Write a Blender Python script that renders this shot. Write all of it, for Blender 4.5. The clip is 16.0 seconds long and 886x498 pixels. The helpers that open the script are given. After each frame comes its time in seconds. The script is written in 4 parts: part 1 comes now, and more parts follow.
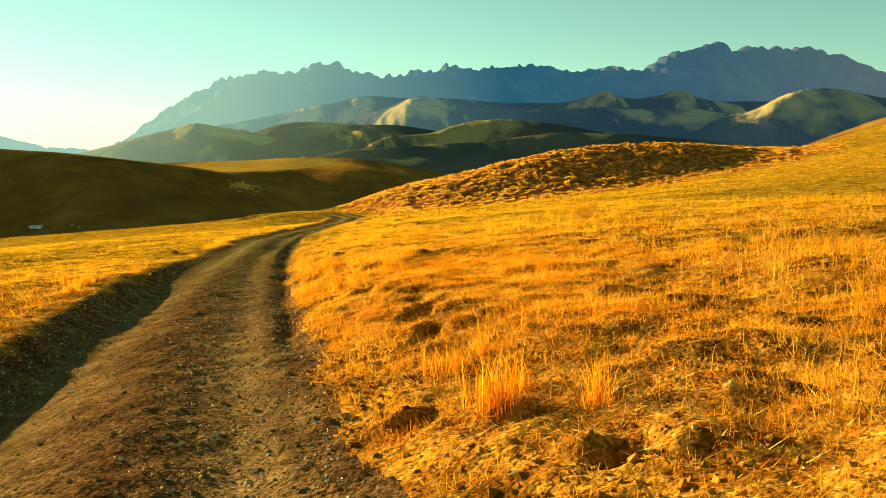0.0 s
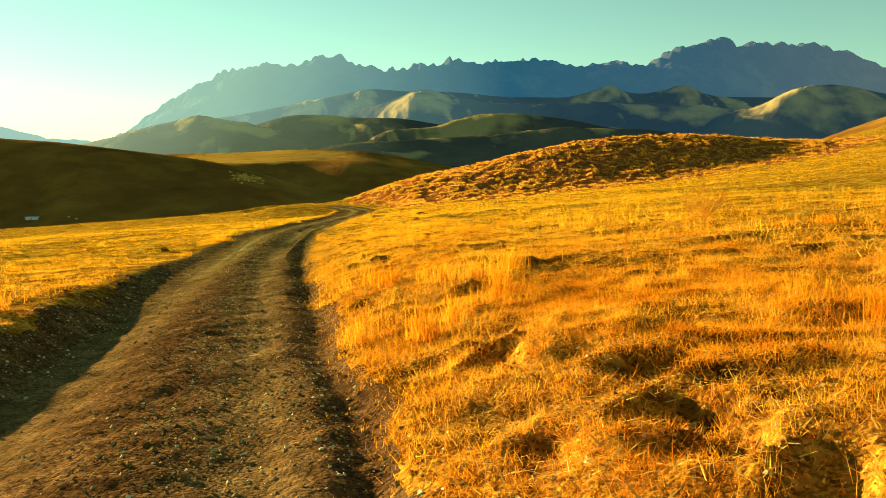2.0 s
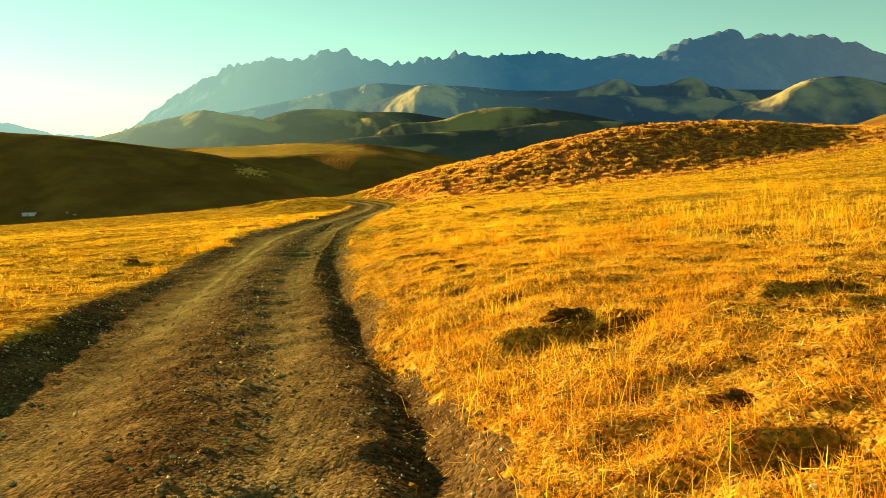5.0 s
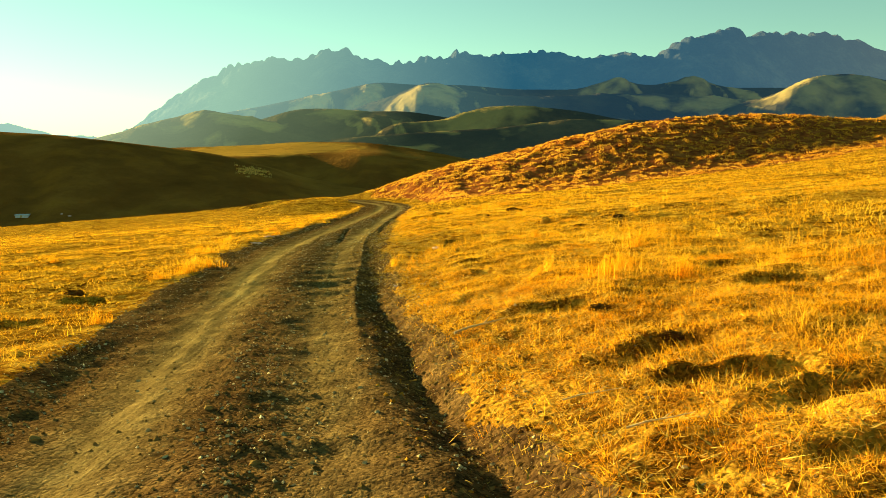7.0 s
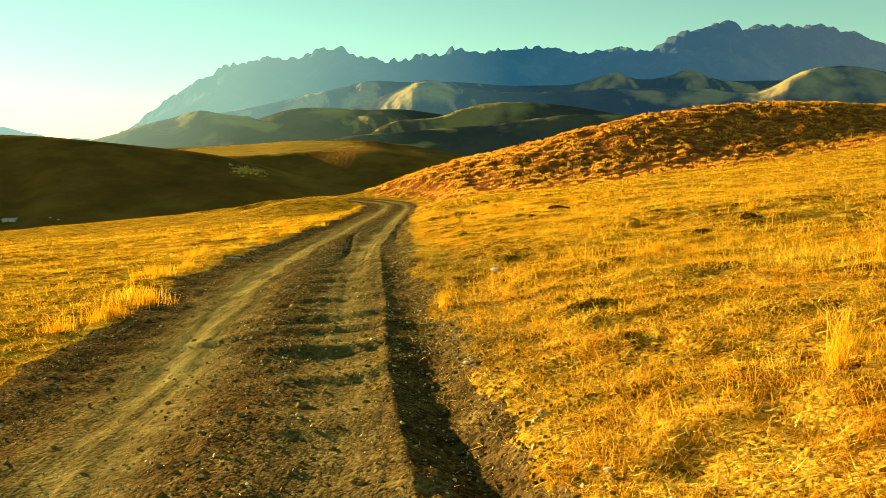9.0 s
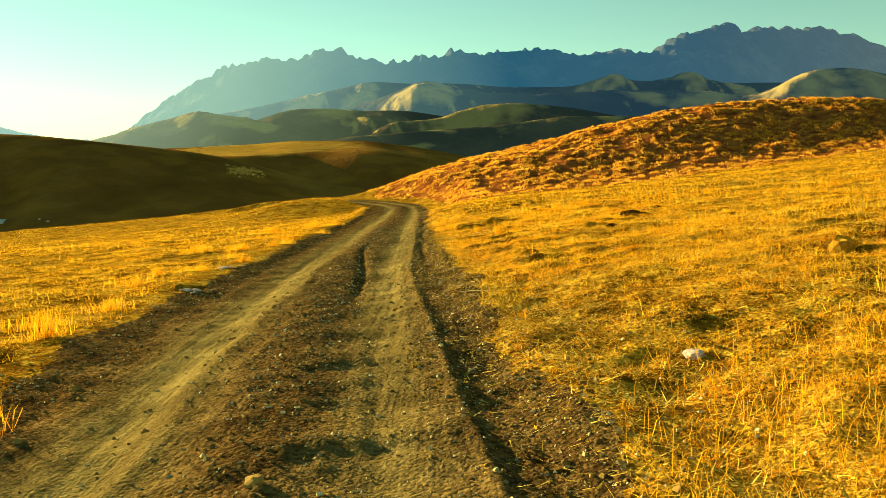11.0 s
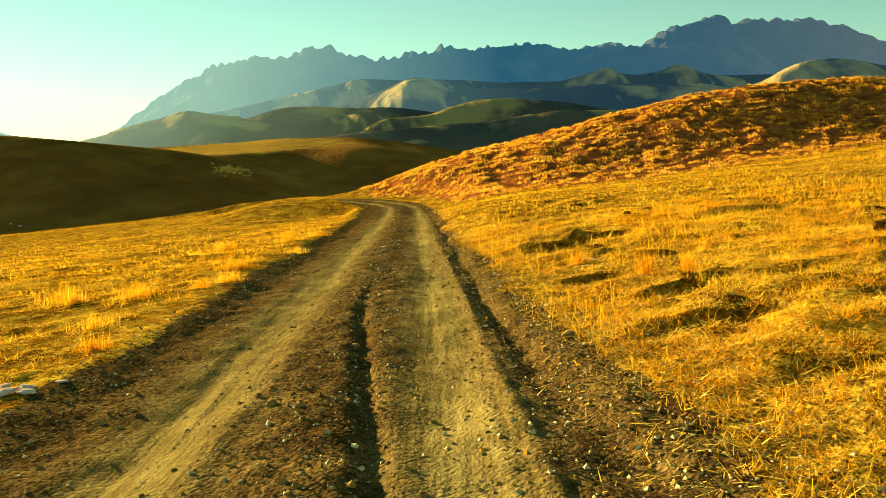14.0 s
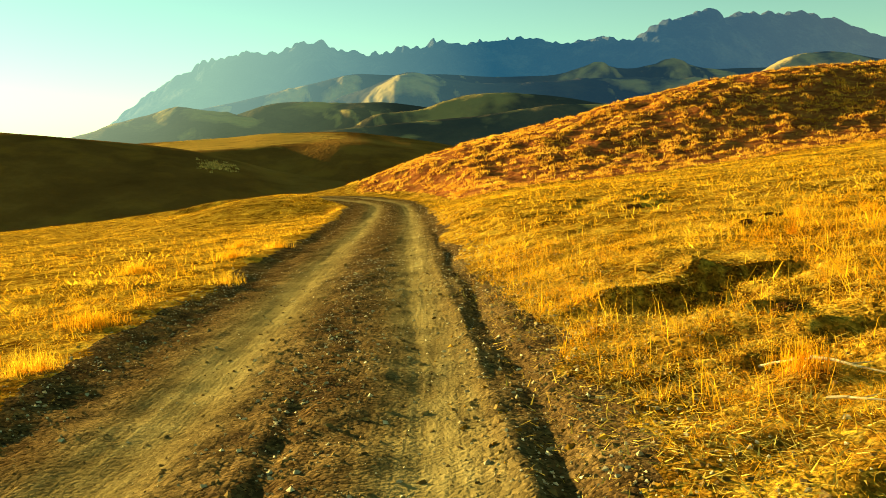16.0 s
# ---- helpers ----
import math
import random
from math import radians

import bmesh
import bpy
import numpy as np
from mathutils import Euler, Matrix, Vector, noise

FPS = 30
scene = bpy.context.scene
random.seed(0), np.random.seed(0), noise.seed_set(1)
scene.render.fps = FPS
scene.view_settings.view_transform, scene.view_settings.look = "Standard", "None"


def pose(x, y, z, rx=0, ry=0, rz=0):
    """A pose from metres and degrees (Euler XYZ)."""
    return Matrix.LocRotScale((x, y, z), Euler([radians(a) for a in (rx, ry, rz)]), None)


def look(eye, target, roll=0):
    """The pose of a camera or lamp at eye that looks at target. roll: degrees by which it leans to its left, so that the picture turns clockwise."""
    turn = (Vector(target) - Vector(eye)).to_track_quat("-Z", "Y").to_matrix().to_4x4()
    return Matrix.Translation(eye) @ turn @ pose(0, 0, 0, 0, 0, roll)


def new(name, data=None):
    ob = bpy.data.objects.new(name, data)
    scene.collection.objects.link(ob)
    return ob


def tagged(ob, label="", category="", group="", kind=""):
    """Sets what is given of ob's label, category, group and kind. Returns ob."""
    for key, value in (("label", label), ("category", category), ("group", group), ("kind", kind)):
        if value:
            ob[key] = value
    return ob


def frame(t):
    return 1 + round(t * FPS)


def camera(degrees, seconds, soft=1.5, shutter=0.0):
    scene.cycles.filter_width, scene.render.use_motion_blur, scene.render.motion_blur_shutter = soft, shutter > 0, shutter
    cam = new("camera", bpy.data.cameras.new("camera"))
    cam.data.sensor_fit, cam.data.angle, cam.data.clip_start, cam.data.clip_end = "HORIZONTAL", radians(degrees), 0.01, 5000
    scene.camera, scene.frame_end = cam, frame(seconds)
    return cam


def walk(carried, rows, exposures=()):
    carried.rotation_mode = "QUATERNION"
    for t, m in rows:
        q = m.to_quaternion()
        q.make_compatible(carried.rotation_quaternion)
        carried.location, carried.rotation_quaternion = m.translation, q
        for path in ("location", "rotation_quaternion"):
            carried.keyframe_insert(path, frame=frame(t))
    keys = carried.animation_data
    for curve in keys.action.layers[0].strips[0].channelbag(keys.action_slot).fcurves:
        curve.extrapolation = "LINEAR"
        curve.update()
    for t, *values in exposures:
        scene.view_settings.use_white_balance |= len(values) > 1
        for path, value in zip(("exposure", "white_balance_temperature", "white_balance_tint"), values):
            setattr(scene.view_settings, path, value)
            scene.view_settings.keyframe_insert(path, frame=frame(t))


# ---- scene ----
cam = camera(60.0, 16.0, soft=0.6)
PATH = [
    (0, (-0.551, -0.493, 1.334), (-0.55, 1.499, 1.151), -0.0),
    (0.5, (-0.992, 1.093, 1.263), (-0.993, 3.085, 1.086), 0.1),
    (1, (-1.341, 2.519, 1.183), (-1.343, 4.51, 0.991), 0.3),
    (1.5, (-1.808, 4.206, 1.045), (-1.81, 6.197, 0.857), 0.5),
    (2, (-2.174, 5.529, 0.954), (-2.177, 7.519, 0.756), 0.4),
    (2.5, (-2.609, 7.275, 0.813), (-2.615, 9.265, 0.614), 0.3),
    (3, (-2.937, 8.701, 0.72), (-2.946, 10.692, 0.531), 0.3),
    (3.5, (-3.35, 10.538, 0.606), (-3.368, 12.528, 0.411), 0.4),
    (4, (-3.677, 11.891, 0.539), (-3.692, 13.881, 0.338), 0.3),
    (6.5, (-5.775, 19.522, 0.287), (-5.798, 21.51, 0.064), -0.0),
    (7, (-6.13, 21.243, 0.205), (-6.151, 23.232, -0.009), -0.0),
    (7.5, (-6.422, 22.674, 0.147), (-6.442, 24.662, -0.076), 0.0),
    (8, (-6.685, 24.104, 0.063), (-6.701, 26.091, -0.161), -0.2),
    (8.5, (-6.955, 25.877, -0.003), (-6.972, 27.863, -0.237), -0.8),
    (9, (-7.167, 27.247, -0.063), (-7.183, 29.235, -0.283), -0.8),
    (9.5, (-7.426, 29.003, -0.106), (-7.444, 30.991, -0.331), -0.8),
    (10, (-7.656, 30.392, -0.169), (-7.671, 32.38, -0.385), -0.6),
    (12.5, (-8.947, 37.907, -0.457), (-8.951, 39.895, -0.673), -1.1),
    (13, (-9.076, 39.351, -0.499), (-9.08, 41.34, -0.712), -1.4),
    (13.5, (-9.214, 41.123, -0.544), (-9.211, 43.111, -0.761), -1.5),
    (14, (-9.321, 42.922, -0.614), (-9.315, 44.909, -0.839), -1.5),
    (14.5, (-9.392, 44.341, -0.654), (-9.382, 46.327, -0.883), -1.6),
    (15, (-9.45, 46.121, -0.719), (-9.432, 48.108, -0.95), -1.7),
    (15.5, (-9.466, 47.597, -0.783), (-9.444, 49.583, -1.016), -1.8),
    (16, (-9.445, 49.435, -0.821), (-9.422, 51.421, -1.059), -1.8),
]
walk(cam, [(t, look(eye, target, roll)) for t, eye, target, roll in PATH])

# ---- light ----
SUN_AZ, SUN_EL = radians(-46), radians(8.5)      # azimuth from +y, negative to the left
SUN_DIR = Vector((math.sin(SUN_AZ) * math.cos(SUN_EL), math.cos(SUN_AZ) * math.cos(SUN_EL), math.sin(SUN_EL)))
scene.view_settings.exposure = 1.83
world = bpy.data.worlds.new("sky")
scene.world = world
world.use_nodes = True
wn = world.node_tree.nodes
wl = world.node_tree.links
sky = wn.new("ShaderNodeTexSky")
sky.sky_type = "NISHITA"
sky.sun_disc = False
sky.sun_elevation = SUN_EL
sky.sun_rotation = SUN_AZ
sky.air_density, sky.dust_density, sky.ozone_density = 0.88, 0.04, 1.5
tint = wn.new("ShaderNodeMix")
tint.data_type, tint.blend_type = "RGBA", "MULTIPLY"
tint.inputs[0].default_value = 1.0
tint.inputs[7].default_value = (0.78, 1.0, 0.61, 1)
wl.new(sky.outputs[0], tint.inputs[6])
wl.new(tint.outputs[2], wn["Background"].inputs[0])
wn["Background"].inputs[1].default_value = 0.064
sun = new("sun", bpy.data.lights.new("sun", "SUN"))
sun.data.energy, sun.data.angle, sun.data.color = 5.0, radians(0.6), (1.0, 0.89, 0.42)
sun.matrix_world = look(SUN_DIR * 100, (0, 0, 0))


# ---- materials ----
def material(name, colours, scale=1.0, rough=0.9, bump=0.3, detail=6.0, bump_scale=None, spots=None, translucent=0.0, island=0.0, packed=None, haze_glow=None, shine=0.0, grit=None, straw=None, drift=None):
    """Noise-mixed earthy material in world metres. colours: dark to light. spots: (colour, scale, amount)."""
    m = bpy.data.materials.new(name)
    m.use_nodes = True
    n, l = m.node_tree.nodes, m.node_tree.links
    out, bsdf = n["Material Output"], n["Principled BSDF"]
    bsdf.inputs["Roughness"].default_value = rough
    bsdf.inputs["Specular IOR Level"].default_value = shine
    geo = n.new("ShaderNodeNewGeometry")
    place = geo.outputs["Position"]
    big = n.new("ShaderNodeTexNoise")
    big.inputs["Scale"].default_value = scale
    big.inputs["Detail"].default_value = detail
    big.inputs["Roughness"].default_value = 0.65
    l.new(place, big.inputs["Vector"])
    ramp = n.new("ShaderNodeValToRGB")
    cr = ramp.color_ramp
    while len(cr.elements) < len(colours):
        cr.elements.new(0.5)
    for i, c in enumerate(colours):
        cr.elements[i].position = 0.32 + 0.36 * i / max(1, len(colours) - 1)
        cr.elements[i].color = (*c, 1)
    l.new(big.outputs[0], ramp.inputs[0])
    col = ramp.outputs[0]
    if spots:
        sp = n.new("ShaderNodeTexNoise")
        sp.inputs["Scale"].default_value = spots[1]
        sp.inputs["Detail"].default_value = 4
        l.new(place, sp.inputs["Vector"])
        mr = n.new("ShaderNodeMapRange")
        mr.inputs[1].default_value, mr.inputs[2].default_value = 0.5, 0.68
        mr.inputs[3].default_value, mr.inputs[4].default_value = 0.0, spots[2]
        l.new(sp.outputs[0], mr.inputs[0])
        mx = n.new("ShaderNodeMix")
        mx.data_type = "RGBA"
        l.new(mr.outputs[0], mx.inputs[0])
        l.new(col, mx.inputs[6])
        mx.inputs[7].default_value = (*spots[0], 1)
        col = mx.outputs[2]
    if packed:
        streak = n.new("ShaderNodeTexNoise")
        streak.inputs["Scale"].default_value = 16
        streak.inputs["Detail"].default_value = 3
        along = n.new("ShaderNodeMapping")
        along.inputs["Rotation"].default_value = (0, 0, radians(-8))
        along.inputs["Scale"].default_value = (1, 0.04, 1)
        l.new(place, along.inputs[0])
        l.new(along.outputs[0], streak.inputs["Vector"])
        at = n.new("ShaderNodeAttribute")
        at.attribute_name = "packed"
        dust = n.new("ShaderNodeValToRGB")
        dust.color_ramp.elements.new(0.5)
        for i, c in enumerate(packed):
            dust.color_ramp.elements[i].position = 0.35 + 0.15 * i
            dust.color_ramp.elements[i].color = (*c, 1)
        half = n.new("ShaderNodeMix")
        half.inputs[0].default_value = 0.45
        l.new(big.outputs[0], half.inputs[2])
        l.new(streak.outputs[0], half.inputs[3])
        l.new(half.outputs[0], dust.inputs[0])
        pm = n.new("ShaderNodeMix")
        pm.data_type = "RGBA"
        l.new(at.outputs["Fac"], pm.inputs[0])
        l.new(col, pm.inputs[6])
        l.new(dust.outputs[0], pm.inputs[7])
        col = pm.outputs[2]
    # pale straw colour painted where the far hills look sunlit: dark, light, noise scale
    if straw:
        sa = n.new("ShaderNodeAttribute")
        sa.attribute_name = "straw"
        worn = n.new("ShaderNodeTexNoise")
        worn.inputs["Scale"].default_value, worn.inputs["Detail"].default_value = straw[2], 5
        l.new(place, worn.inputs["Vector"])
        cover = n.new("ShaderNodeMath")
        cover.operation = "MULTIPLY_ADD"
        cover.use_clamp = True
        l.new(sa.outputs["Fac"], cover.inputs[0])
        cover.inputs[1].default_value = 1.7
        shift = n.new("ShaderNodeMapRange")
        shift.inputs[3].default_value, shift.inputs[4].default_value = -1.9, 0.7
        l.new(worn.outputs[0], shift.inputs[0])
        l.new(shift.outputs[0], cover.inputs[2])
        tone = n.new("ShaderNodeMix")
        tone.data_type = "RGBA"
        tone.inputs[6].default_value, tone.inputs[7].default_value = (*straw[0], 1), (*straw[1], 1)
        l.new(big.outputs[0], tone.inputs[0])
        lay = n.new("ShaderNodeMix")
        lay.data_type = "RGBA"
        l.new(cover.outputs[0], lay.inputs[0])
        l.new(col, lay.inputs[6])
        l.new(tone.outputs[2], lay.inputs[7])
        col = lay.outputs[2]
    if island:
        hs = n.new("ShaderNodeHueSaturation")
        mr2 = n.new("ShaderNodeMapRange")
        mr2.inputs[3].default_value, mr2.inputs[4].default_value = 1 - island, 1 + island
        l.new(geo.outputs["Random Per Island"], mr2.inputs[0])
        l.new(mr2.outputs[0], hs.inputs["Value"])
        l.new(col, hs.inputs["Color"])
        col = hs.outputs[0]
    if drift:
        # redder stalks at the start of the slope, yellower ones further along: from y, to y, share of green at both
        along_y = n.new("ShaderNodeSeparateXYZ")
        l.new(geo.outputs["Position"], along_y.inputs[0])
        green = n.new("ShaderNodeMapRange")
        green.inputs[1].default_value, green.inputs[2].default_value, green.inputs[3].default_value, green.inputs[4].default_value = drift
        l.new(along_y.outputs[1], green.inputs[0])
        share = n.new("ShaderNodeCombineColor")
        share.inputs[0].default_value = share.inputs[2].default_value = 1.0
        l.new(green.outputs[0], share.inputs[1])
        dm = n.new("ShaderNodeMix")
        dm.data_type, dm.blend_type = "RGBA", "MULTIPLY"
        dm.inputs[0].default_value = 1.0
        l.new(col, dm.inputs[6])
        l.new(share.outputs[0], dm.inputs[7])
        col = dm.outputs[2]
    l.new(col, bsdf.inputs["Base Color"])
    if grit:
        # crumbs and small stones: cell size, relief in metres, darkest and lightest
        cell = n.new("ShaderNodeTexVoronoi")
        cell.inputs["Scale"].default_value = grit[0]
        warp = n.new("ShaderNodeTexNoise")
        warp.inputs["Scale"].default_value = grit[0] * 0.7
        warp.inputs["Detail"].default_value = 3
        l.new(place, warp.inputs["Vector"])
        bend = n.new("ShaderNodeVectorMath")
        bend.operation = "MULTIPLY_ADD"
        bend.inputs[1].default_value = (1.6 / grit[0],) * 3
        l.new(warp.outputs["Color"], bend.inputs[0])
        l.new(place, bend.inputs[2])
        l.new(bend.outputs[0], cell.inputs["Vector"])
        cells = n.new("ShaderNodeSeparateColor")
        l.new(cell.outputs["Color"], cells.inputs[0])
        vary = n.new("ShaderNodeMapRange")
        vary.inputs[3].default_value, vary.inputs[4].default_value = grit[2], grit[3]
        l.new(cells.outputs[0], vary.inputs[0])
        value = vary.outputs[0]
        if packed:
            loose = n.new("ShaderNodeMix")
            loose.inputs[3].default_value = 1.0
            l.new(at.outputs["Fac"], loose.inputs[0])
            l.new(value, loose.inputs[2])
            value = loose.outputs[0]
        hv = n.new("ShaderNodeHueSaturation")
        l.new(col, hv.inputs["Color"])
        l.new(value, hv.inputs["Value"])
        l.new(hv.outputs[0], bsdf.inputs["Base Color"])
    if bump:
        fine = n.new("ShaderNodeTexNoise")
        fine.inputs["Scale"].default_value = bump_scale or scale * 12
        fine.inputs["Detail"].default_value = 8
        l.new(place, fine.inputs["Vector"])
        bp = n.new("ShaderNodeBump")
        bp.inputs["Strength"].default_value = bump
        bp.inputs["Distance"].default_value = 0.5 / (bump_scale or scale * 12)
        l.new(fine.outputs[0], bp.inputs["Height"])
        l.new(bp.outputs[0], bsdf.inputs["Normal"])
        if grit:
            chip = n.new("ShaderNodeBump")
            chip.inputs["Strength"].default_value, chip.inputs["Distance"].default_value = 0.9, grit[1]
            chip.invert = True
            l.new(cell.outputs["Distance"], chip.inputs["Height"])
            l.new(bp.outputs[0], chip.inputs["Normal"])
            l.new(chip.outputs[0], bsdf.inputs["Normal"])
        if packed:
            comb = n.new("ShaderNodeBump")
            comb.inputs["Strength"].default_value, comb.inputs["Distance"].default_value = 0.8, 0.014
            l.new(streak.outputs[0], comb.inputs["Height"])
            l.new(chip.outputs[0], comb.inputs["Normal"])
            l.new(comb.outputs[0], bsdf.inputs["Normal"])
    if haze_glow:
        # haze of kilometres of air painted on as a glow, stronger towards the sun
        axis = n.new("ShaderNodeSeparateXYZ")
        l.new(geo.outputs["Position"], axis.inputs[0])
        lo, hi = haze_glow[0][0], haze_glow[-1][0]
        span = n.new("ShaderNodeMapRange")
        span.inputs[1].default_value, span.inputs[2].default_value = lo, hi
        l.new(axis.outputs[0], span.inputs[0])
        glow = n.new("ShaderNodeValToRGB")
        while len(glow.color_ramp.elements) < len(haze_glow):
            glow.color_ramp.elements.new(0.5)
        for i, (px, c) in enumerate(haze_glow):
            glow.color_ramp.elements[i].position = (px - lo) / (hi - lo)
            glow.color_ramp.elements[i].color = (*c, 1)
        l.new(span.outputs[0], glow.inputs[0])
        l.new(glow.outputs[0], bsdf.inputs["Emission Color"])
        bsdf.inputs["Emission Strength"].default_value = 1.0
    if translucent:
        tr = n.new("ShaderNodeBsdfTranslucent")
        l.new(col, tr.inputs[0])
        ms = n.new("ShaderNodeMixShader")
        ms.inputs[0].default_value = translucent
        l.new(bsdf.outputs[0], ms.inputs[1])
        l.new(tr.outputs[0], ms.inputs[2])
        l.new(ms.outputs[0], out.inputs[0])
    return m


MAT_GROUND = material("dry_turf", [(0.07, 0.022, 0.002), (0.29, 0.108, 0.008), (0.62, 0.29, 0.022)], 1.1, bump=1.0, bump_scale=16, spots=((0.62, 0.315, 0.028), 6, 0.75), grit=(44, 0.005, 0.45, 1.5), drift=(8, 36, 0.86, 1.12))
MAT_HILL = material("hill_turf", [(0.135, 0.052, 0.010), (0.235, 0.096, 0.017), (0.40, 0.178, 0.03)], 0.02, bump=0.5, bump_scale=0.6, spots=((0.38, 0.16, 0.02), 0.09, 0.5), straw=((0.40, 0.17, 0.025), (0.78, 0.42, 0.06), 0.15))
MAT_STEPPE = material("far_steppe", [(0.07, 0.06, 0.02), (0.13, 0.105, 0.034), (0.24, 0.175, 0.05)], 0.008, bump=0.5, bump_scale=0.08, spots=((0.26, 0.19, 0.07), 0.006, 0.6))
MAT_ROAD = material("road_dirt", [(0.058, 0.028, 0.008), (0.108, 0.056, 0.015), (0.185, 0.102, 0.028)], 2.2, bump=0.7, bump_scale=30, spots=((0.036, 0.018, 0.008), 6.0, 0.6),
                    grit=(40, 0.006, 0.4, 1.8), packed=[(0.17, 0.109, 0.030), (0.295, 0.193, 0.052), (0.44, 0.297, 0.086)], drift=(10, 34, 0.84, 1.0))
MAT_GRASS = material("dry_grass", [(0.66, 0.204, 0.004), (0.86, 0.357, 0.009), (0.93, 0.501, 0.032)], 0.8, bump=0, translucent=0.45, island=0.5, drift=(8, 36, 0.88, 1.12))
MAT_KNOLL = material("brown_scrub_turf", [(0.13, 0.0306, 0.008), (0.31, 0.0799, 0.017), (0.5, 0.17, 0.03)], 0.9, bump=1.0, bump_scale=3, spots=((0.34, 0.145, 0.018), 1.6, 0.6))
MAT_STRAW = material("straw", [(0.58, 0.28, 0.02), (0.86, 0.52, 0.09)], 2.0, bump=0, island=0.5, drift=(8, 36, 0.9, 1.1))
MAT_TUSSOCK = material("tussock_grass", [(0.62, 0.23, 0.012), (0.90, 0.48, 0.045)], 0.5, bump=0, translucent=0.5, island=0.3)
MAT_STONE = material("brown_stone", [(0.10, 0.050, 0.012), (0.38, 0.22, 0.055)], 3.0, bump=0.5, bump_scale=40, island=0.45)
MAT_CHIP = material("pale_chips", [(0.30, 0.20, 0.07), (0.80, 0.62, 0.30)], 5.0, bump=0.3, bump_scale=60, island=0.4)
MAT_CLOD = material("earth_clod", [(0.16, 0.055, 0.006), (0.55, 0.24, 0.02)], 4.0, bump=0.4, bump_scale=40, island=0.5, drift=(8, 36, 0.88, 1.12))
MAT_PALE = material("pale_limestone", [(0.6, 0.408, 0.28), (0.85, 0.612, 0.48)], 6.0, bump=0.5, bump_scale=50)
MAT_WOOD = material("bleached_wood", [(0.46, 0.30, 0.11), (0.74, 0.54, 0.24)], 9.0, bump=0.4, bump_scale=60)
# the three far materials glow faintly along x in place of haze
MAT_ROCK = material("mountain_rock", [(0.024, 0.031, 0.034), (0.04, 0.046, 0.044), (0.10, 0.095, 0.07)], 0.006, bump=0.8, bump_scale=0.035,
                    haze_glow=[(-1900, (0.10, 0.165, 0.135)), (-900, (0.088, 0.150, 0.112)), (-350, (0.040, 0.082, 0.078)), (250, (0.005, 0.028, 0.046)), (1000, (0.010, 0.028, 0.042)), (1900, (0.022, 0.036, 0.042))])
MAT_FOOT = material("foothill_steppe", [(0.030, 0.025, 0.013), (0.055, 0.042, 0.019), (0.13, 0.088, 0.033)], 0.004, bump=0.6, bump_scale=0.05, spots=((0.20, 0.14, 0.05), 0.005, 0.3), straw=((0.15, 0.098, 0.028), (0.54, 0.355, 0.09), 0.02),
                    haze_glow=[(-900, (0.095, 0.125, 0.078)), (-400, (0.026, 0.036, 0.020)), (-80, (0.002, 0.004, 0.004)), (300, (0.001, 0.003, 0.004)), (1300, (0.001, 0.003, 0.003))])
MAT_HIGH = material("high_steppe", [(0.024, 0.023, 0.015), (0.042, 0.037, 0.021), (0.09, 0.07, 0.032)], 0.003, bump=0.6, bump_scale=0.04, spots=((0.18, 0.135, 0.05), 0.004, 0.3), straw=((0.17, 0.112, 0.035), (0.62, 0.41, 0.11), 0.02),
                    haze_glow=[(-1200, (0.088, 0.138, 0.105)), (-600, (0.054, 0.092, 0.076)), (-150, (0.015, 0.034, 0.036)), (300, (0.003, 0.010, 0.017)), (1500, (0.003, 0.008, 0.011))])

# ---- terrain ----
RNG = np.random.default_rng(7)
TABLE = RNG.random((256, 256))


def vnoise(x, y, size, shift=0.0):
    """Smooth lattice noise of cell size in metres, 0 to 1."""
    x, y = np.asarray(x) / size + 37.3 + shift * 17.7, np.asarray(y) / size + 91.7 + shift * 5.3
    i, j = np.floor(x).astype(int), np.floor(y).astype(int)
    u, v = x - i, y - j
    u, v = u * u * (3 - 2 * u), v * v * (3 - 2 * v)
    a, b = TABLE[i % 256, j % 256], TABLE[(i + 1) % 256, j % 256]
    c, d = TABLE[i % 256, (j + 1) % 256], TABLE[(i + 1) % 256, (j + 1) % 256]
    return (a * (1 - u) + b * u) * (1 - v) + (c * (1 - u) + d * u) * v


def fbm(x, y, size, octaves=4, shift=0.0, gain=0.5):
    total, amp, norm = 0, 1.0, 0
    for k in range(octaves):
        total = total + amp * vnoise(x, y, size / 2 ** k, shift + k * 3.1)
        norm, amp = norm + amp, amp * gain
    return total / norm


def ramp(x, a, b):
    u = np.clip((np.asarray(x, float) - a) / (b - a), 0, 1)
    return u * u * (3 - 2 * u)


ROAD_Y = [-40, -5, 0, 4, 8, 12, 18, 25, 32, 40, 48, 56, 67, 80, 90, 98, 103, 107, 110, 113, 116, 120, 126, 132]
ROAD_X = [8, 0.4, -1.0, -2.1, -3.2, -4.2, -5.7, -7.3, -8.6, -9.65, -10.15, -10.4, -10.8, -11.2, -11.6, -12.1, -13.0, -14.4, -16.2, -18.8, -22.5, -29, -41, -54]


def road_x(y):
    """Centre line of the track."""
    y = np.asarray(y, float)
    return sum(np.interp(y + d, ROAD_Y, ROAD_X) for d in (-3, -1.5, 0, 1.5, 3)) / 5


def road_u(x, y):
    """Metres across the track from its centre line, also where it swings away to the left."""
    return (x - road_x(y)) * np.interp(y, [97, 104, 109, 114, 120], [1.0, 0.9, 0.74, 0.6, 0.48])


